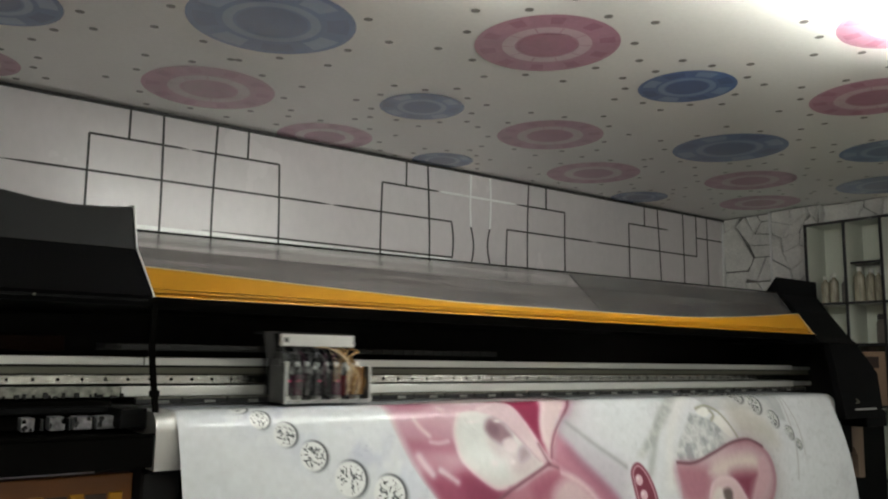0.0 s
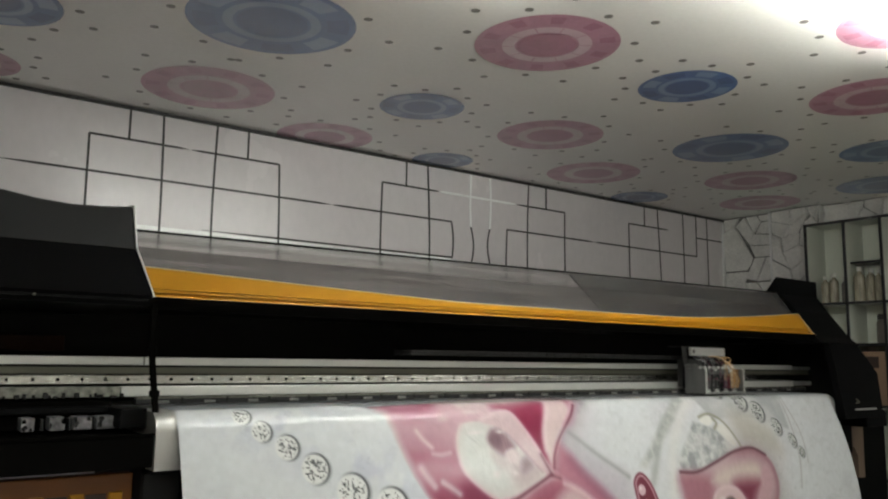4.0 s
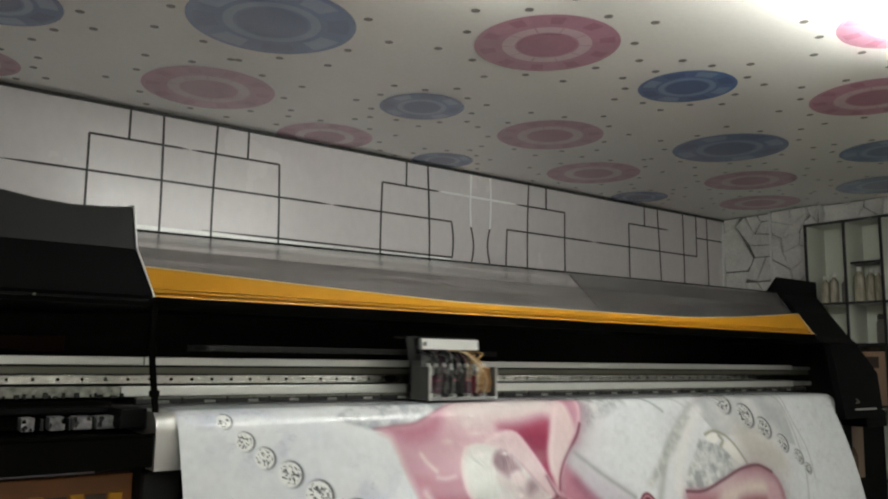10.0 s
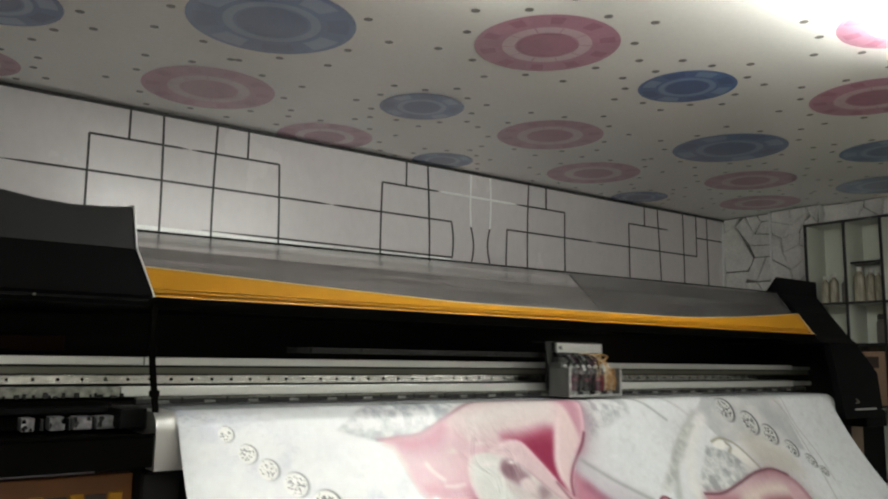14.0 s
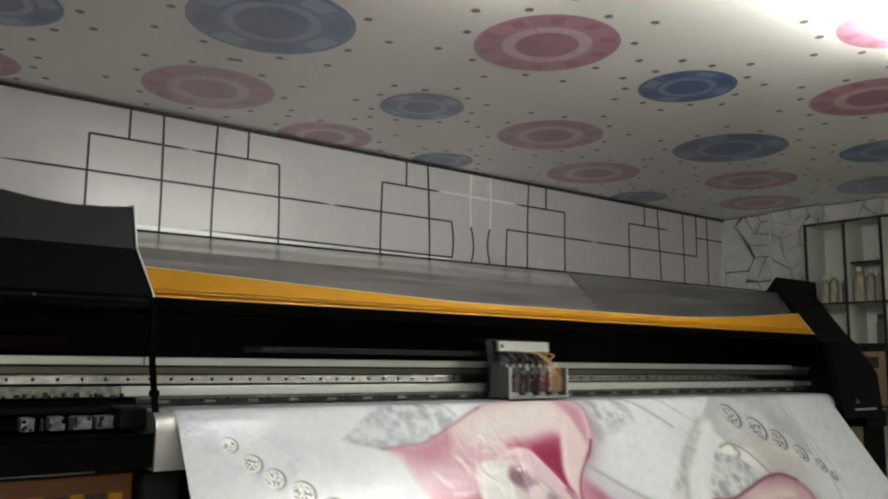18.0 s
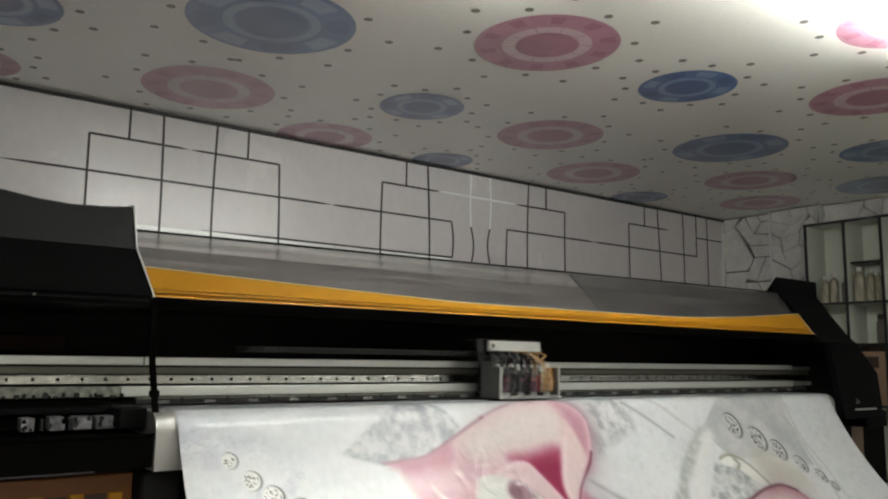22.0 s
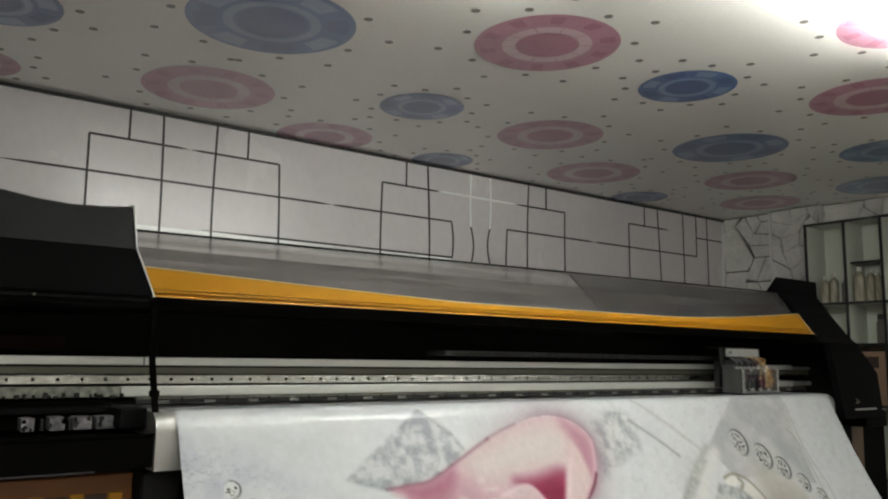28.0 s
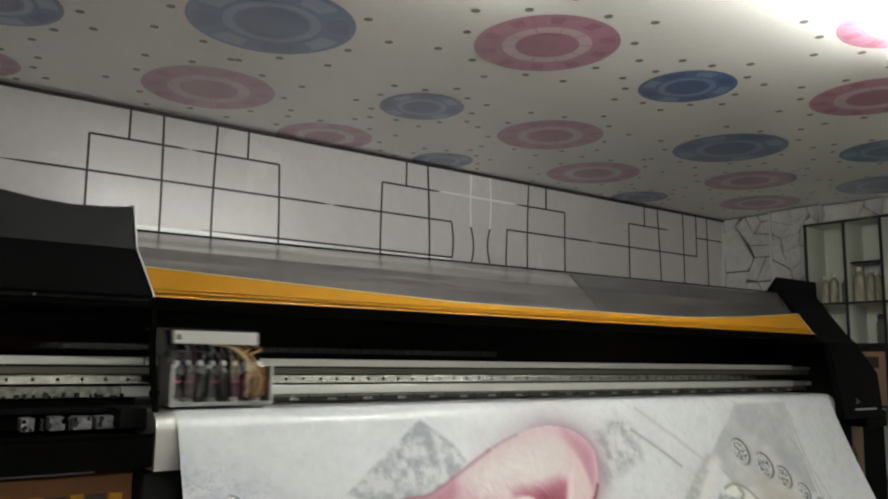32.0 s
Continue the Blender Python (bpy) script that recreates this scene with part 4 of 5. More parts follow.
def rounded(pts, closed=True, n=5):
    """A smooth line through points."""
    p = [Vector(q) for q in pts]
    out = []
    m = len(p)
    for i in range(m if closed else m - 1):
        a0, a1, a2, a3 = (p[(i - 1) % m], p[i], p[(i + 1) % m], p[(i + 2) % m]) if closed else (p[max(i - 1, 0)], p[i], p[i + 1], p[min(i + 2, m - 1)])
        for k in range(n):
            t = k / n
            q = 0.5 * (2 * a1 + (a2 - a0) * t + (2 * a0 - 5 * a1 + 4 * a2 - a3) * t * t + (3 * a1 - a0 - 3 * a2 + a3) * t ** 3)
            out.append((q.x, q.y))
    if not closed:
        out.append(tuple(p[-1]))
    return out


def artwork(x, v):
    """The printed picture: roses, jewels and marbled paper shapes. x across the sheet, v along it."""
    col = np.empty(x.shape + (3,))
    col[:] = (0.875, 0.888, 0.90)

    def lay(mask, color):
        col[:] = col * (1 - mask[..., None]) + np.array(color) * mask[..., None]

    def area(pts, color, soft=0.006, strength=1.0, smooth=True):
        d = line_gap(x, v, rounded(pts) if smooth else pts, True)
        mask = np.clip(0.5 - d / (2 * soft), 0, 1)
        lay(mask * mask * (3 - 2 * mask) * strength, color)
        return d

    def stroke(pts, color, width, strength=1.0):
        d = line_gap(x, v, rounded(pts, False))
        lay(np.exp(-(d / width) ** 2) * strength, color)

    def marble(pts, dark, light, soft=0.004, strength=1.0, scale=16, seed=3):
        d = line_gap(x, v, pts, True)
        mask = np.clip(0.5 - d / (2 * soft), 0, 1) * strength
        t = np.clip((cloud(x, v, scale, seed) - 0.32) / 0.36, 0, 1)[..., None]
        c = np.array(dark) * (1 - t) + np.array(light) * t
        col[:] = col * (1 - mask[..., None]) + c * mask[..., None]

    # marbled ground
    t = cloud(x, v, 5, 20)
    lay(np.clip((t - 0.52) * 3, 0, 1) * 0.5, (0.78, 0.79, 0.81))
    t = cloud(x + 0.3 * v, v, 11, 31)
    left = np.clip(1 - np.abs(v - 0.55 * (x - 0.95) - 0.02) / 0.16, 0, 1) * np.clip((1.55 - x) / 0.2, 0, 1)
    lay(np.clip((t - 0.42) * 6, 0, 1) * left * 0.75, (0.77, 0.785, 0.85))
    t = cloud(x + 0.4 * v, v * 1.4, 34, 35, 3)
    lay(np.exp(-((t - 0.55) / 0.035) ** 2) * np.clip((cloud(x, v, 9, 51) - 0.45) * 7, 0, 1) * left * 0.5, (0.64, 0.65, 0.72))
    mid = np.clip((x - 2.1) / 0.2, 0, 1)
    lay(np.clip((t - 0.55) * 4, 0, 1) * mid * 0.25, (0.74, 0.75, 0.76))
    # torn paper shapes
    marble([(1.452, -0.251), (1.155, -0.046), (1.295, 0.0), (1.50, -0.04), (1.60, -0.11), (1.56, -0.17)], (0.62, 0.64, 0.67), (0.83, 0.84, 0.85), 0.006, 0.9, 34)
    marble([(2.20, -0.178), (2.35, -0.240), (2.435, -0.182), (2.41, -0.073), (2.295, -0.030), (2.15, 0.03)], (0.64, 0.65, 0.67), (0.85, 0.86, 0.86), 0.02, 0.85, 34)
    marble([(3.114, -0.265), (3.501, -0.265), (3.467, -0.067), (3.45, 0.15), (3.2, 0.09), (2.906, 0.083), (2.808, -0.051)], (0.70, 0.71, 0.72), (0.80, 0.80, 0.80), 0.008, 0.85, 9, 8)
    marble([(2.779, 0.093), (2.61, 0.244), (2.632, 0.277), (2.718, 0.283), (2.859, 0.253), (2.997, 0.208), (2.95, 0.15), (2.86, 0.11)], (0.60, 0.62, 0.625), (0.83, 0.84, 0.835), 0.008, 0.9, 30)
    for line, c, w, k in (([(2.401, -0.179), (2.521, -0.1), (2.614, -0.028)], (0.62, 0.63, 0.64), 0.008, 0.7), ([(2.46, -0.26), (2.619, -0.153), (2.765, -0.042)], (0.74, 0.74, 0.74), 0.010, 0.6),
                          ([(2.80, -0.05), (2.651, 0.052), (2.564, 0.12), (2.445, 0.307)], (0.68, 0.69, 0.68), 0.018, 0.75), 
                          ([(2.84, -0.03), (2.72, 0.06), (2.60, 0.20), (2.55, 0.36)], (0.90, 0.90, 0.89), 0.03, 0.9), ([(3.50, -0.22), (3.49, 0.0), (3.53, 0.16), (3.52, 0.30)], (0.72, 0.72, 0.71), 0.006, 0.6)):
        stroke(line, c, w, k)
    marble([(2.70, 0.0), (2.77, 0.0), (2.486, 0.216), (2.423, 0.256), (2.39, 0.245)], (0.66, 0.67, 0.66), (0.82, 0.83, 0.81), 0.012, 0.8, 24, 12)
    area([(3.03, 0.09), (3.12, 0.055), (3.30, 0.14), (3.33, 0.25), (3.20, 0.23), (3.08, 0.20)], (0.77, 0.745, 0.69), 0.06, 0.75)
    area([(2.826, 0.083), (2.881, 0.067), (2.914, 0.09), (2.873, 0.113), (2.835, 0.1)], (0.94, 0.94, 0.91), 0.005)
    area([(2.911, 0.121), (2.972, 0.111), (3.007, 0.153), (3.02, 0.202), (2.97, 0.183)], (0.92, 0.92, 0.89), 0.008)
    stroke([(2.915, 0.085), (2.93, 0.105), (2.905, 0.125)], (0.60, 0.59, 0.51), 0.009, 0.8)
    stroke([(2.827, 0.075), (2.894, 0.063), (2.964, 0.089), (3.012, 0.142), (3.045, 0.203)], (0.60, 0.59, 0.50), 0.007, 0.8)
    stroke([(3.425, -0.099), (3.465, -0.029), (3.475, 0.127), (3.46, 0.273), (3.42, 0.40)], (0.70, 0.70, 0.69), 0.007, 0.6)
    # great rose
    rose = [(1.285, -0.011), (1.355, -0.018), (1.438, -0.026), (1.536, -0.068), (1.641, -0.116), (1.75, -0.158), (1.834, -0.183), (1.919, -0.204), (2.015, -0.207), (2.102, -0.183), (2.162, -0.128), (2.161, -0.066), (2.123, 0.015), (2.048, 0.10), (2.001, 0.162), (1.955, 0.22)]
    low = [(2.04, 0.28), (2.15, 0.345), (2.25, 0.45), (2.3, 0.72), (1.62, 0.72), (1.56, 0.40), (1.482, 0.314), (1.436, 0.256), (1.404, 0.204), (1.382, 0.152), (1.364, 0.10), (1.352, 0.06), (1.335, 0.015)]
    d = line_gap(x, v, rounded(rose, False) + low, True)
    lay(np.exp(-np.clip(d, 0, 1) / 0.045) * (d > 0) * np.clip((x - 1.6) / 0.35, 0, 1) * 0.8, (0.60, 0.49, 0.54))
    inside = np.clip(0.5 - d / np.where((x < 1.62) & (v > 0.0), 0.035, 0.008), 0, 1)
    lay(inside, (0.86, 0.72, 0.75))

    def petal(pts, color, soft, strength=1.0):
        e = line_gap(x, v, rounded(pts), True)
        mask = np.clip(0.5 - e / (2 * soft), 0, 1)
        lay(mask * mask * (3 - 2 * mask) * strength * inside, color)

    sheen = cloud(x * 0.6 + 0.8 * v, v * 0.8, 6, 40)
    lay(inside * np.clip((sheen - 0.42) * 3, 0, 1) * 0.35, (0.78, 0.60, 0.65))
    # the petal's left flank deepens downwards from lilac to a full pink
    side = np.clip((1.70 - x) / 0.22, 0, 1) * np.clip((v + 0.05) / 0.08, 0, 1)
    lay(inside * side * 0.75, (0.77, 0.57, 0.63))
    lay(inside * side * np.clip((v - 0.075) / 0.13, 0, 1) * 0.85, (0.68, 0.36, 0.46))
    lay(inside * side * np.clip((v - 0.20) / 0.11, 0, 1) * 0.9, (0.60, 0.24, 0.35))
    petal([(1.331, -0.012), (1.437, -0.022), (1.53, -0.055), (1.52, 0.0), (1.464, 0.03), (1.39, 0.035)], (0.72, 0.42, 0.52), 0.03, 0.8)
    petal([(1.40, 0.142), (1.47, 0.150), (1.575, 0.152), (1.58, 0.195), (1.47, 0.178), (1.41, 0.165)], (0.66, 0.36, 0.46), 0.022, 0.7)
    petal([(1.44, 0.25), (1.53, 0.25), (1.60, 0.235), (1.66, 0.28), (1.76, 0.33), (1.70, 0.52), (1.50, 0.52), (1.46, 0.34)], (0.62, 0.27, 0.38), 0.04, 0.9)
    petal([(1.56, 0.25), (1.61, 0.25), (1.71, 0.32), (1.66, 0.36), (1.58, 0.33)], (0.55, 0.20, 0.32), 0.035, 0.8)
    # pale upper petal and the red hollow under it
    area([(1.60, -0.085), (1.73, -0.135), (1.826, -0.168), (1.962, -0.182), (2.042, -0.144), (2.035, -0.074), (1.985, -0.035), (1.813, -0.022), (1.64, -0.01)], (0.865, 0.815, 0.805), 0.06)
    area([(2.05, -0.19), (2.148, -0.129), (2.15, -0.047), (2.092, 0.06), (2.060, 0.02), (2.080, -0.06), (2.068, -0.133)], (0.75, 0.51, 0.58), 0.045, 0.85)
    area([(1.76, 0.0), (1.85, -0.004), (1.985, -0.02), (1.978, 0.066), (1.945, 0.16), (1.950, 0.235), (1.90, 0.165), (1.858, 0.085), (1.80, 0.025)], (0.63, 0.24, 0.35), 0.035)
    area([(1.85, 0.035), (1.96, 0.03), (1.945, 0.11), (1.938, 0.20), (1.90, 0.13)], (0.55, 0.145, 0.27), 0.03, 0.75)
    # folded petal with a pale face
    area([(2.06, -0.12), (2.095, -0.06), (2.105, 0.02), (2.09, 0.05), (2.016, 0.122), (1.976, 0.178), (1.957, 0.222), (1.940, 0.157), (1.947, 0.099), (1.985, 0.02), (2.03, -0.06)], (0.87, 0.765, 0.77), 0.016)
    stroke([(2.035, -0.05), (1.995, 0.03), (1.957, 0.10), (1.948, 0.16)], (0.92, 0.82, 0.83), 0.012, 0.7)
    stroke([(2.165, -0.11), (2.149, -0.036), (2.115, 0.022), (2.054, 0.081)], (0.86, 0.68, 0.73), 0.008, 0.9)
    stroke([(2.135, 0.005), (2.101, 0.048), (2.02, 0.122), (1.978, 0.178), (1.962, 0.222)], (0.48, 0.25, 0.31), 0.0065, 0.85)
    # right flank, running into a lilac shadow
    area([(2.064, 0.104), (2.176, 0.189), (2.313, 0.274), (2.30, 0.354), (2.25, 0.42), (2.191, 0.345), (2.08, 0.222), (2.03, 0.15)], (0.76, 0.735, 0.775), 0.05, 0.8)
    area([(2.010, 0.145), (2.05, 0.182), (2.095, 0.242), (2.17, 0.308), (2.26, 0.40), (2.22, 0.46), (2.119, 0.348), (2.011, 0.278), (1.966, 0.243), (1.985, 0.18)], (0.75, 0.47, 0.55), 0.028, 0.95)
    stroke([(2.045, 0.200), (2.12, 0.278), (2.20, 0.354), (2.25, 0.42)], (0.56, 0.34, 0.43), 0.026, 0.55)
    stroke([(2.07, 0.105), (2.176, 0.185), (2.27, 0.245), (2.32, 0.278)], (0.64, 0.64, 0.64), 0.010, 0.75)
    # lower petal
    area([(1.70, 0.345), (1.80, 0.31), (1.866, 0.284), (1.949, 0.26), (2.011, 0.278), (2.131, 0.358), (2.20, 0.50), (1.68, 0.50)], (0.74, 0.47, 0.54), 0.012)
    area([(1.85, 0.31), (1.93, 0.28), (1.99, 0.285), (1.93, 0.33), (1.87, 0.36)], (0.64, 0.33, 0.42), 0.03, 0.8)
    area([(1.94, 0.34), (2.015, 0.292), (2.083, 0.321), (2.14, 0.40), (2.05, 0.5), (1.95, 0.45)], (0.86, 0.76, 0.77), 0.03, 0.85)
    stroke([(1.995, 0.276), (2.035, 0.293), (2.10, 0.335), (2.17, 0.41)], (0.90, 0.76, 0.79), 0.010, 0.8)
    # the rounded petal and its glassy hollow
    egg = [(1.604, 0.062), (1.577, 0.111), (1.571, 0.155), (1.579, 0.199), (1.607, 0.235), (1.652, 0.273), (1.7, 0.302), (1.74, 0.302), (1.817, 0.281), (1.918, 0.245), (1.874, 0.2), (1.827, 0.142), (1.791, 0.096), (1.738, 0.065), (1.67, 0.052)]
    area(egg, (0.87, 0.84, 0.83), 0.007)
    stroke(egg[:8], (0.91, 0.80, 0.82), 0.008, 0.8)
    area([(1.60, 0.09), (1.70, 0.075), (1.70, 0.15), (1.74, 0.20), (1.76, 0.27), (1.70, 0.275), (1.63, 0.23), (1.59, 0.17)], (0.865, 0.87, 0.855), 0.03)
    area([(1.79, 0.19), (1.854, 0.175), (1.895, 0.235), (1.82, 0.265), (1.78, 0.24)], (0.78, 0.69, 0.71), 0.03, 0.8)
    area([(1.825, 0.19), (1.852, 0.178), (1.866, 0.208), (1.822, 0.226)], (0.62, 0.53, 0.55), 0.016, 0.9)
    area([(1.700, 0.117), (1.724, 0.082), (1.768, 0.088), (1.806, 0.14), (1.775, 0.165), (1.736, 0.163)], (0.60, 0.47, 0.51), 0.018)
    area([(1.708, 0.112), (1.73, 0.09), (1.755, 0.11), (1.745, 0.135), (1.72, 0.135)], (0.48, 0.35, 0.39), 0.018, 0.8)
    area([(1.700, 0.16), (1.745, 0.165), (1.78, 0.195), (1.73, 0.21)], (0.79, 0.72, 0.73), 0.02, 0.7)
    area([(1.761, 0.159), (1.795, 0.148), (1.819, 0.169), (1.806, 0.192), (1.772, 0.190)], (0.87, 0.79, 0.80), 0.010)
    area([(1.695, 0.050), (1.809, 0.022), (1.869, 0.09), (1.923, 0.19), (1.950, 0.241), (1.895, 0.222), (1.855, 0.175), (1.80, 0.110), (1.745, 0.072)], (0.85, 0.735, 0.76), 0.014)
    stroke([(1.695, 0.045), (1.809, 0.022), (1.869, 0.09), (1.923, 0.19), (1.946, 0.236)], (0.91, 0.80, 0.82), 0.009, 0.8)
    stroke([(1.745, 0.075), (1.80, 0.112), (1.86, 0.18), (1.905, 0.232)], (0.66, 0.55, 0.58), 0.006, 0.35)
    # printed petal lights, and glints of the glossy vinyl laid into the ink colour
    for cx, cv, rx, rv in ((1.710, 0.225, 0.016, 0.013), (1.787, 0.226, 0.012, 0.009), (1.655, 0.089, 0.028, 0.006), (1.757, 0.090, 0.016, 0.006), (1.540, 0.040, 0.020, 0.010), (1.628, -0.012, 0.016, 0.014), (1.655, -0.034, 0.010, 0.012), (1.66, 0.02, 0.03, 0.007)):
        lay(np.exp(-((x - cx) / rx) ** 2 - ((v - cv) / rv) ** 2) * (0.75 if cx > 1.64 and cv > 0.08 else 0.4), (0.94, 0.89, 0.89))
    for line, w, k in (([(1.430, 0.074), (1.445, 0.098), (1.474, 0.127)], 0.007, 0.85), ([(1.475, 0.146), (1.505, 0.151), (1.540, 0.147)], 0.006, 0.7), ([(1.422, 0.187), (1.438, 0.213), (1.462, 0.243)], 0.011, 0.85), ([(1.494, 0.234), (1.520, 0.250), (1.550, 0.272)], 0.009, 0.85)):
        stroke(line, (0.93, 0.83, 0.86), 1.25 * w, 0.8 * k)
    for line, w, k in (([(1.285, -0.011), (1.355, -0.018), (1.438, -0.026), (1.536, -0.068), (1.641, -0.116), (1.70, -0.142)], 0.0065, 0.45), ([(1.942, 0.243), (1.833, 0.285), (1.754, 0.315), (1.69, 0.345)], 0.007, 0.85), ([(1.942, 0.243), (1.98, 0.258)], 0.007, 0.6), ([(1.915, 0.175), (1.93, 0.21), (1.946, 0.243)], 0.008, 0.6), ([(1.69, -0.139), (1.76, -0.165), (1.83, -0.185)], 0.006, 0.3)):
        stroke(line, (0.50, 0.29, 0.35), w, k)
    # small emblem
    drop = [(2.335, 0.32), (2.345, 0.285), (2.375, 0.266), (2.405, 0.275), (2.438, 0.320), (2.462, 0.40), (2.45, 0.48), (2.40, 0.50), (2.35, 0.42)]
    d = area(drop, (0.50, 0.23, 0.29), 0.006)
    lay(np.exp(-((d + 0.012) / 0.004) ** 2) * 0.8, (0.84, 0.66, 0.70))
    for cx, cv in ((2.374, 0.327), (2.387, 0.382), (2.398, 0.44)):
        e = np.hypot((x - cx) / 0.020, (v - cv) / 0.020)
        lay(np.clip(4 * (1.1 - e), 0, 1), (0.86, 0.70, 0.74))
        lay(np.exp(-((x - cx + 0.006) / 0.007) ** 2 - ((v - cv + 0.006) / 0.006) ** 2) * 0.9, (0.96, 0.93, 0.93))
    # second rose
    rose2 = [(2.612, 0.282), (2.716, 0.289), (2.857, 0.258), (2.988, 0.226), (3.113, 0.22), (3.216, 0.266), (3.248, 0.339), (3.232, 0.419), (3.16, 0.50), (3.0, 0.60), (2.65, 0.60), (2.603, 0.431), (2.614, 0.349)]
    d = line_gap(x, v, rounded(rose2), True)
    lay(np.exp(-np.clip(d, 0, 1) / 0.05) * (d > 0) * np.clip((x - 2.85) / 0.2, 0, 1) * 0.6, (0.60, 0.53, 0.54))
    inside = np.clip(0.5 - d / 0.016, 0, 1)
    lay(inside, (0.80, 0.68, 0.69))
    lay(inside * np.exp(d / 0.03) * np.clip((x - 2.9) / 0.15, 0, 1) * 0.85, (0.60, 0.36, 0.43))
    area([(2.60, 0.293), (2.765, 0.301), (2.809, 0.332), (2.754, 0.434), (2.622, 0.423)], (0.68, 0.43, 0.49), 0.04, 0.9)
    area([(2.791, 0.331), (2.899, 0.290), (3.083, 0.278), (3.135, 0.305), (3.115, 0.345), (2.935, 0.345)], (0.84, 0.765, 0.735), 0.03)
    area([(2.94, 0.345), (3.115, 0.352), (3.075, 0.406), (3.03, 0.465), (2.985, 0.423)], (0.54, 0.25, 0.33), 0.045)
    area([(3.146, 0.309), (3.187, 0.289), (3.215, 0.326), (3.198, 0.395), (3.102, 0.465), (3.04, 0.475), (3.085, 0.408), (3.121, 0.361)], (0.80, 0.63, 0.66), 0.018)
    area([(2.771, 0.425), (2.806, 0.375), (2.875, 0.356), (2.947, 0.372), (2.992, 0.423), (3.012, 0.475), (2.777, 0.50)], (0.84, 0.72, 0.73), 0.010)
    area([(2.78, 0.44), (2.82, 0.395), (2.86, 0.40), (2.87, 0.46), (2.80, 0.49)], (0.87, 0.83, 0.81), 0.014)
    area([(2.861, 0.405), (2.902, 0.397), (2.922, 0.421), (2.90, 0.46), (2.87, 0.445)], (0.36, 0.31, 0.30), 0.012, 0.9)
    stroke([(2.771, 0.425), (2.806, 0.375), (2.875, 0.356), (2.947, 0.372), (2.992, 0.423), (3.02, 0.48)], (0.88, 0.76, 0.78), 0.009, 0.8)
    stroke([(2.612, 0.280), (2.716, 0.287), (2.857, 0.256), (2.988, 0.224), (3.113, 0.216), (3.201, 0.25)], (0.44, 0.27, 0.31), 0.0075, 0.85)
    # cut jewels along two curves
    jewels = [(0.829, -0.050, 0.022), (0.879, 0.008, 0.027), (0.929, 0.055, 0.030), (0.997, 0.102, 0.036), (1.073, 0.165, 0.043), (1.18, 0.235, 0.052), (1.302, 0.287, 0.056),
              (3.020, -0.060, 0.056), (3.150, 0.006, 0.054), (3.252, 0.064, 0.048), (3.352, 0.137, 0.040), (3.440, 0.202, 0.033), (3.485, 0.255, 0.026)]
    for cx, cv, r in jewels:
        e, a = np.hypot(x - cx, v - cv) / r, np.arctan2(v - cv, x - cx)
        ed = np.hypot(x - cx - 0.16 * r, v - cv - 0.05 * r) / r
        lay(np.clip(5 * (1.12 - ed), 0, 1) * np.clip(0.55 + 0.6 * np.cos(a), 0, 1) * 0.6, (0.42, 0.43, 0.44))
        whole = np.clip(8 * (1.0 - e), 0, 1) * (np.clip(0.75 + 0.6 * np.cos(a + 0.5), 0.25, 1) if cx > 2 else 1.0)
        lay(whole, (0.92, 0.925, 0.915) if cx < 2 else (0.80, 0.81, 0.79))
        # facets: two rings of dark wedges between bright ones, some of them broken off
        wob = value_noise(x * 3.0 / r + cx * 17, v * 3.0 / r + 5, 63) - 0.5
        for ring, (e0, e1, m, ph) in enumerate(((0.06, 0.46, 5, cx * 5), (0.34, 0.90, 11, cx * 7))):
            ray = np.abs(np.sin(0.5 * m * (a + 0.9 * wob * (0.6 + e)) + ph))
            thin = 0.40 - 0.24 * np.clip((e - e0) / (e1 - e0), 0, 1) if ring else 0.42
            keep = np.clip((value_noise(a * m / 3.1 + cx * 13 + 40, e * 2.2 + ring * 9, 61) - 0.27) * 8, 0, 1)
            dark = np.clip((thin - ray) * 8, 0, 1) * np.clip((e - e0) * 10, 0, 1) * np.clip((e1 - e) * 9, 0, 1) * keep
            lay(dark * 0.95, (0.13, 0.14, 0.15))
        flecks = value_noise(x * 6.5 / r, v * 6.5 / r + cx * 9, 64)
        lay(np.clip(6 * (0.8 - e), 0, 1) * np.clip((flecks - 0.70) * 8, 0, 1) * 0.7, (0.20, 0.21, 0.23))
        lay(np.exp(-((e - 1.0) / 0.07) ** 2) * np.clip(0.35 + 0.75 * np.cos(a + 0.3), 0, 1) * 0.85, (0.24, 0.24, 0.25))
    fine = cloud(x, v, 60, 77, 2)[..., None]
    grey = col.mean(-1, keepdims=True)
    col[:] = (0.86 * col + 0.14 * grey) * (0.975 + 0.05 * fine)
    return np.clip(col, 0, 1) ** 2.2 * 0.80


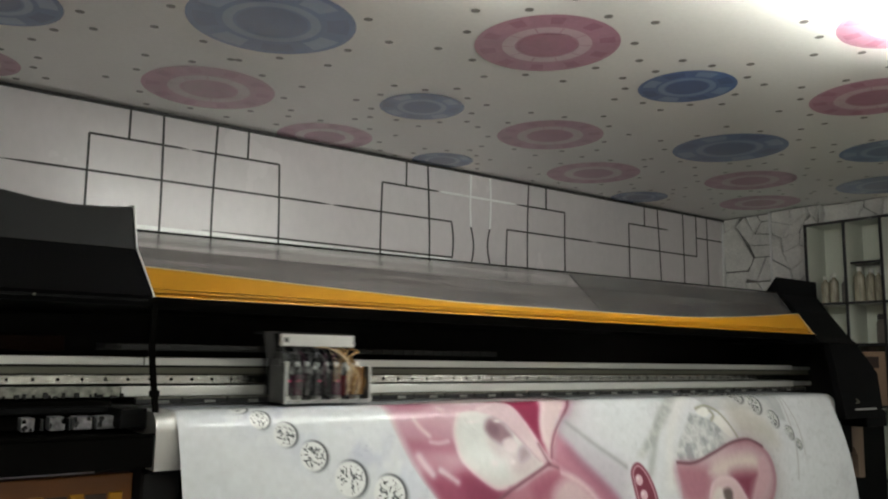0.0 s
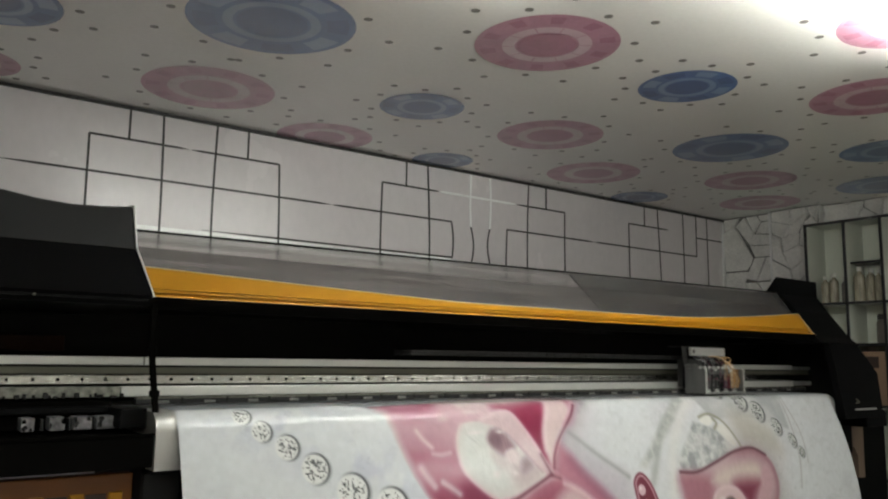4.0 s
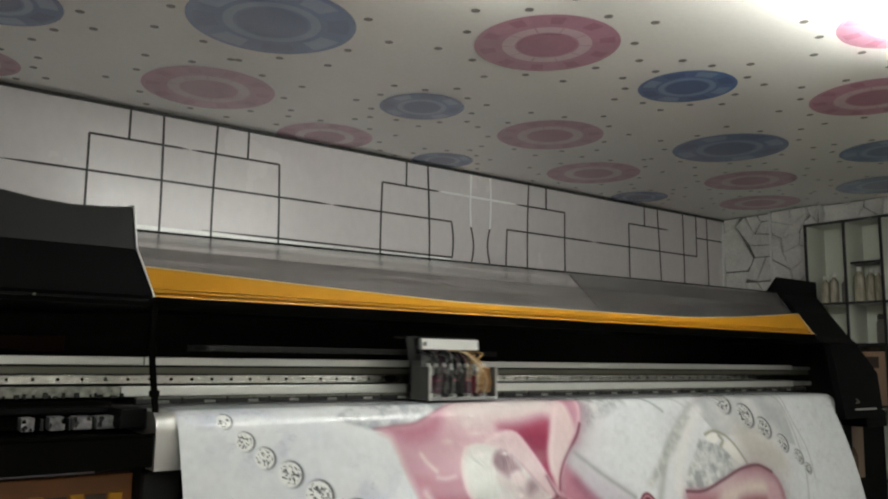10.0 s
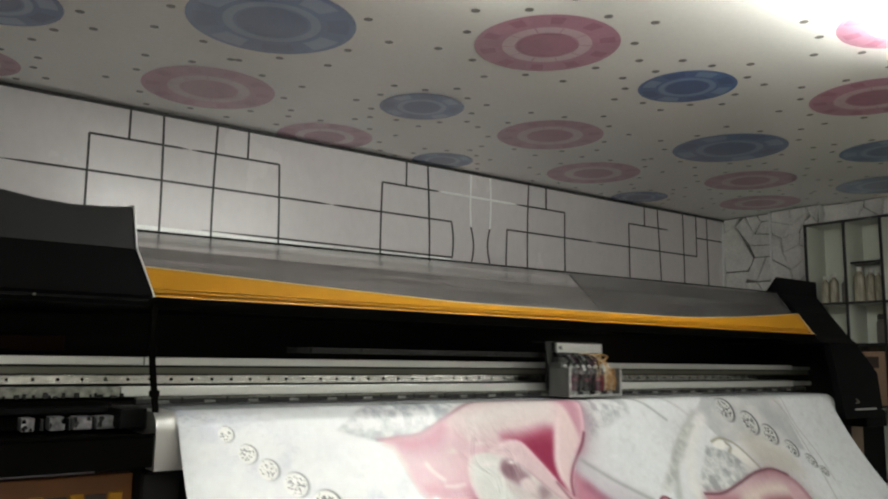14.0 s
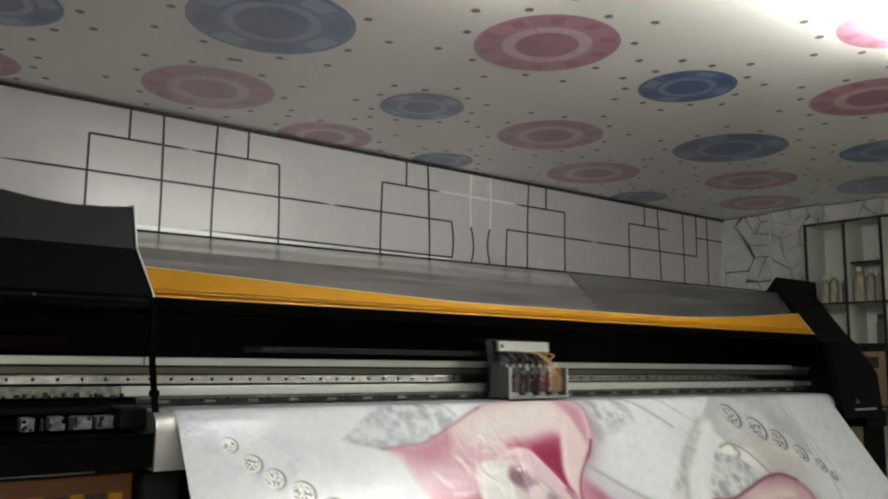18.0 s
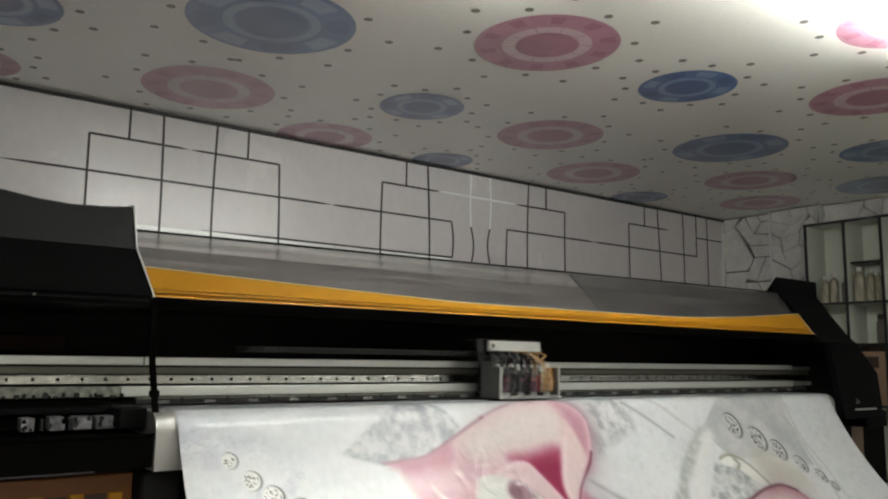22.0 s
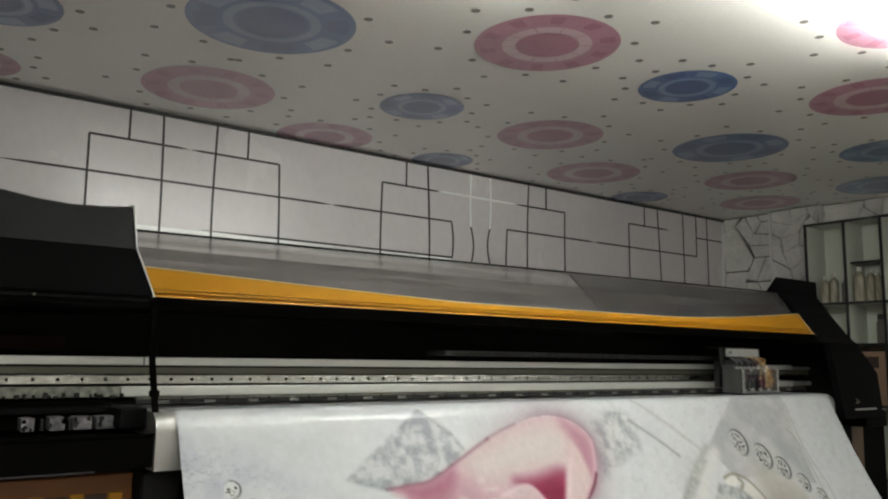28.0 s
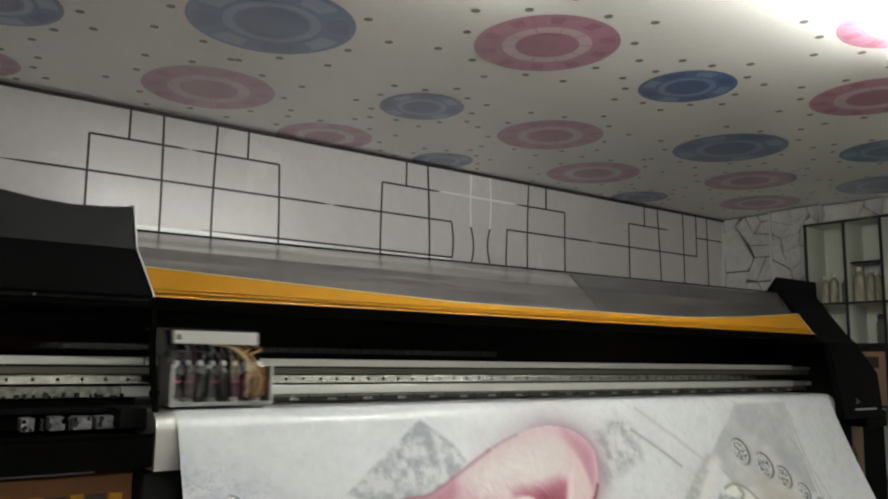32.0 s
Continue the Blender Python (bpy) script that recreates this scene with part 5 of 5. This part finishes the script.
def banner():
    """The sheet in narrow rigid strips, so that it can run over the platen's edge."""
    top = empty("printed_banner")
    strips = []
    n, nx, v_top = 280, 960, -0.40
    gx = np.linspace(BANNER_X0, BANNER_X1, nx + 1)
    gv = v_top + STRIP * np.arange(n + 1)
    ink_all = np.ones((n + 1, nx + 1, 4))
    ink_all[..., :3] = artwork(*np.meshgrid(gx, gv))
    count = 2 * (nx + 1)
    co = np.zeros((count, 3))
    co[:, 0], co[nx + 1:, 1] = np.tile(gx, 2), STRIP
    low = np.arange(nx)
    quads = np.stack([low, low + 1, low + nx + 2, low + nx + 1], -1)
    for i in range(n):
        me = bpy.data.meshes.new("banner_strip")
        me.vertices.add(count)
        me.vertices.foreach_set("co", co.ravel())
        me.loops.add(quads.size)
        me.loops.foreach_set("vertex_index", quads.ravel())
        me.polygons.add(len(quads))
        me.polygons.foreach_set("loop_start", np.arange(0, quads.size, 4))
        me.update(calc_edges=True)
        me.color_attributes.new("ink", "FLOAT_COLOR", "POINT").data.foreach_set("color", ink_all[i:i + 2].ravel())
        sheet = np.stack([co[:, 0], co[:, 1] + gv[i]], -1)[quads.ravel()]
        me.uv_layers.new(name="sheet").data.foreach_set("uv", sheet.ravel())
        me.materials.append(BANNER)
        ob = new("banner_strip", me)
        ob.parent = top
        strips.append((ob, gv[i]))
    tagged(top, "glossy white banner printed with pink roses and jewels", "banner")
    return top, strips


# ---- shelf by the far wall ----
def shelf():
    top = empty("shelf_unit")
    x0, x1 = 5.15, 5.395
    ys = [2.834, 2.575, 2.345, 2.10, 1.85]
    zs = [0.06, 0.48, 0.92, 1.30, 1.565, 2.098]
    part("back_panel", box(x1, x1 + 0.008, ys[-1], ys[0], 0.02, 2.10), SHELF_WHITE, top, "white back panel")
    for i, y in enumerate(ys):
        d = part("divider", box(x0 + 0.014, x1, y - 0.006, y + 0.006, 0.0, 2.092), SHELF_GREY, top, "grey divider board")
        part("front_post", box(x0, x0 + 0.013, y - 0.008, y + 0.008, 0.0, 2.106, 0.001), SHELF_BLACK, d, "black metal post")
    for z in zs:
        for ya, yb in zip(ys, ys[1:]):
            b = part("board", box(x0 + 0.012, x1, yb + 0.007, ya - 0.007, z - 0.006, z + 0.006), SHELF_GREY, top)
            part("front_rail", box(x0 + 0.001, x0 + 0.0115, yb + 0.0085, ya - 0.0085, z - 0.008, z + 0.008), SHELF_BLACK, b, "black front rail")
    b = part("board", box(x0 + 0.07, x1, 2.352, 2.568, 1.822, 1.832), SHELF_GREY, top)
    part("front_rail", box(x0 + 0.06, x0 + 0.069, 2.352, 2.568, 1.82, 1.834), SHELF_BLACK, b)
    tagged(top, "tall black-framed open shelf with white boards, partly filled", "shelf")


def bottle(place, r, h, body, label, group):
    o = empty("ink_bottle", place)
    prof = [(0.0, 0.0), (r * 0.92, 0.0), (r, 0.006), (r, h * 0.70), (r * 0.8, h * 0.78), (r * 0.42, h * 0.83), (r * 0.38, h * 0.88), (0.0, h * 0.88)]
    part("body", spin(prof, 18), body, o, smooth=False)
    part("cap", spin([(0.0, h * 0.872), (r * 0.5, h * 0.875), (r * 0.5, h * 0.99), (r * 0.44, h), (0.0, h)], 16), BOTTLE_CAP, o)
    return tagged(o, label, "bottle", group)


def shelf_goods():
    z = 1.5715
    for x, y, r, h in ((5.24, 2.755, 0.026, 0.185), (5.25, 2.70, 0.026, 0.20), (5.30, 2.735, 0.026, 0.20), (5.24, 2.622, 0.024, 0.17)):
        bottle((x, y, z), r, h, BOTTLE_GREY if y < 2.65 else BOTTLE_CREAM, "small cloudy ink bottle with a pale cap on the shelf", "bottles on the shelf")
    for x, y, r, h in ((5.22, 2.520, 0.033, 0.228), (5.235, 2.457, 0.027, 0.215), (5.23, 2.405, 0.022, 0.205), (5.29, 2.375, 0.020, 0.215), (5.32, 2.49, 0.03, 0.22)):
        bottle((x, y, z), r, h, BOTTLE_CREAM, "cream ink bottle with a white cap on the shelf", "bottles on the shelf")
    o = empty("storage_jar", (5.24, 2.39, 1.3065))
    part("body", spin([(0.0, 0.0), (0.04, 0.0), (0.045, 0.008), (0.045, 0.13), (0.036, 0.15), (0.0, 0.15)], 20), BOTTLE_GREY, o)
    part("lid", spin([(0.0, 0.1505), (0.039, 0.1505), (0.039, 0.178), (0.034, 0.185), (0.0, 0.185)], 20), JAR_LID, o)
    tagged(o, "dark smoky jar with a black lid on the shelf", "jar")
    for name, y0, y1, z0, z1, label in (("cardboard_box", 2.37, 2.55, 0.9265, 1.255, "tan cardboard box with a dark printed square"), ("cardboard_box", 2.12, 2.335, 0.9265, 1.20, "plain tan cardboard box on a shelf")):
        o = empty(name, (0, 0, 0))
        part("carton", box(5.18, 5.38, y0, y1, z0, z1, 0.003), CARD, o)
        part("flap", box(5.18, 5.38, y0 + 0.002, (y0 + y1) / 2 - 0.002, z1 + 0.0005, z1 + 0.003), CARD, o)
        part("printed_square", box(5.1775, 5.1795, y0 + 0.04, y1 - 0.05, z1 - 0.10, z1 - 0.03), CARD_DARK, o)
        tagged(o, label, "box")


def tube_lamps():
    for x, y, z, half, power in LAMPS:
        o = empty("tube_lamp", (x, y, z))
        part("glass_tube", cyl((-half, 0, 0), (half, 0, 0), 0.015, seg=14), glow("tube_glow", (0.975, 1.0, 0.925), power), o)
        for e in (-1, 1):
            part("end_cap", cyl((e * half, 0, 0), (e * (half + 0.03), 0, 0), 0.017, seg=14), CAR_WHITE, o)
            part("hanger", box(e * (half + 0.012) - 0.006, e * (half + 0.012) + 0.006, -0.006, 0.006, 0.012, CEIL_Z - 0.002 - z), CAR_WHITE, o)
        tagged(o, "bare white tube lamp hung under the ceiling, lit", "lamp", "tube lamps")
    # fill panels: added light, out of view
    for x, y, half, power in FILL_PANELS:
        o = empty("fill_panel", (x, y, CEIL_Z - 0.002))
        for e in (-1, 1):
            part("frame_bar", box(e * half - 0.012, e * half + 0.012, -half - 0.012, half + 0.012, -0.032, 0.0, 0.002), CAR_WHITE, o)
            part("frame_bar", box(-half + 0.013, half - 0.013, e * half - 0.012, e * half + 0.012, -0.032, 0.0, 0.002), CAR_WHITE, o)
        part("diffuser", box(-half + 0.013, half - 0.013, -half + 0.013, half - 0.013, -0.026, -0.004), glow("fill_panel_glow", (0.975, 1.0, 0.925), power), o)
        tagged(o, "unseen flat square white fill panel added on the ceiling, lit", "lamp", "panel lamps")


def motions():
    turn_times = [t for t, _, _ in TURNS[1:-1]]
    times = sorted({round(k * 0.25, 3) for k in range(129)} | {round(t + d, 3) for t in turn_times for d in (-0.3, -0.2, -0.1, 0, 0.1, 0.2, 0.3) if 0 <= t + d <= 32})
    walk(CARRIAGE, [(t, Matrix.Translation((carriage_x(t), 0, 0))) for t in times])
    for k, ob in enumerate(CHAIN):
        rows = []
        for t in times:
            x, y, a = chain_place((k + 0.5) * LINK, carriage_x(t))
            rows.append((t, Matrix.Translation((x, y, CHAIN_Z)) @ Matrix.Rotation(-a, 4, "Z")))
        walk(ob, rows)
    times = sorted({0.0, 32.0} | {t for t, _, _ in SWING} | {round(t + d, 3) for t in turn_times for d in (-0.28, -0.14, 0, 0.14, 0.28) if 0 <= t + d <= 32})
    state = [(t, feed(t), *hang(t)) for t in times]
    for ob, v0 in STRIPS:
        rows = []
        for t, s, a, k in state:
            y0, z0 = drape(v0 + s, a, k)
            y1, z1 = drape(v0 + s + STRIP, a, k)
            d = Vector((0, y1 - y0, z1 - z0)).normalized()
            u = Vector((1, 0, 0))
            w = u.cross(d)
            m = Matrix((u, d, w)).transposed().to_4x4()
            m.translation = (0, y0, z0)
            rows.append((t, m))
        walk(ob, rows)


room()
shelf()
shelf_goods()
tube_lamps()
printer()
CARRIAGE = carriage()
CHAIN = cable_chain()
STRIPS = banner()[1]
motions()
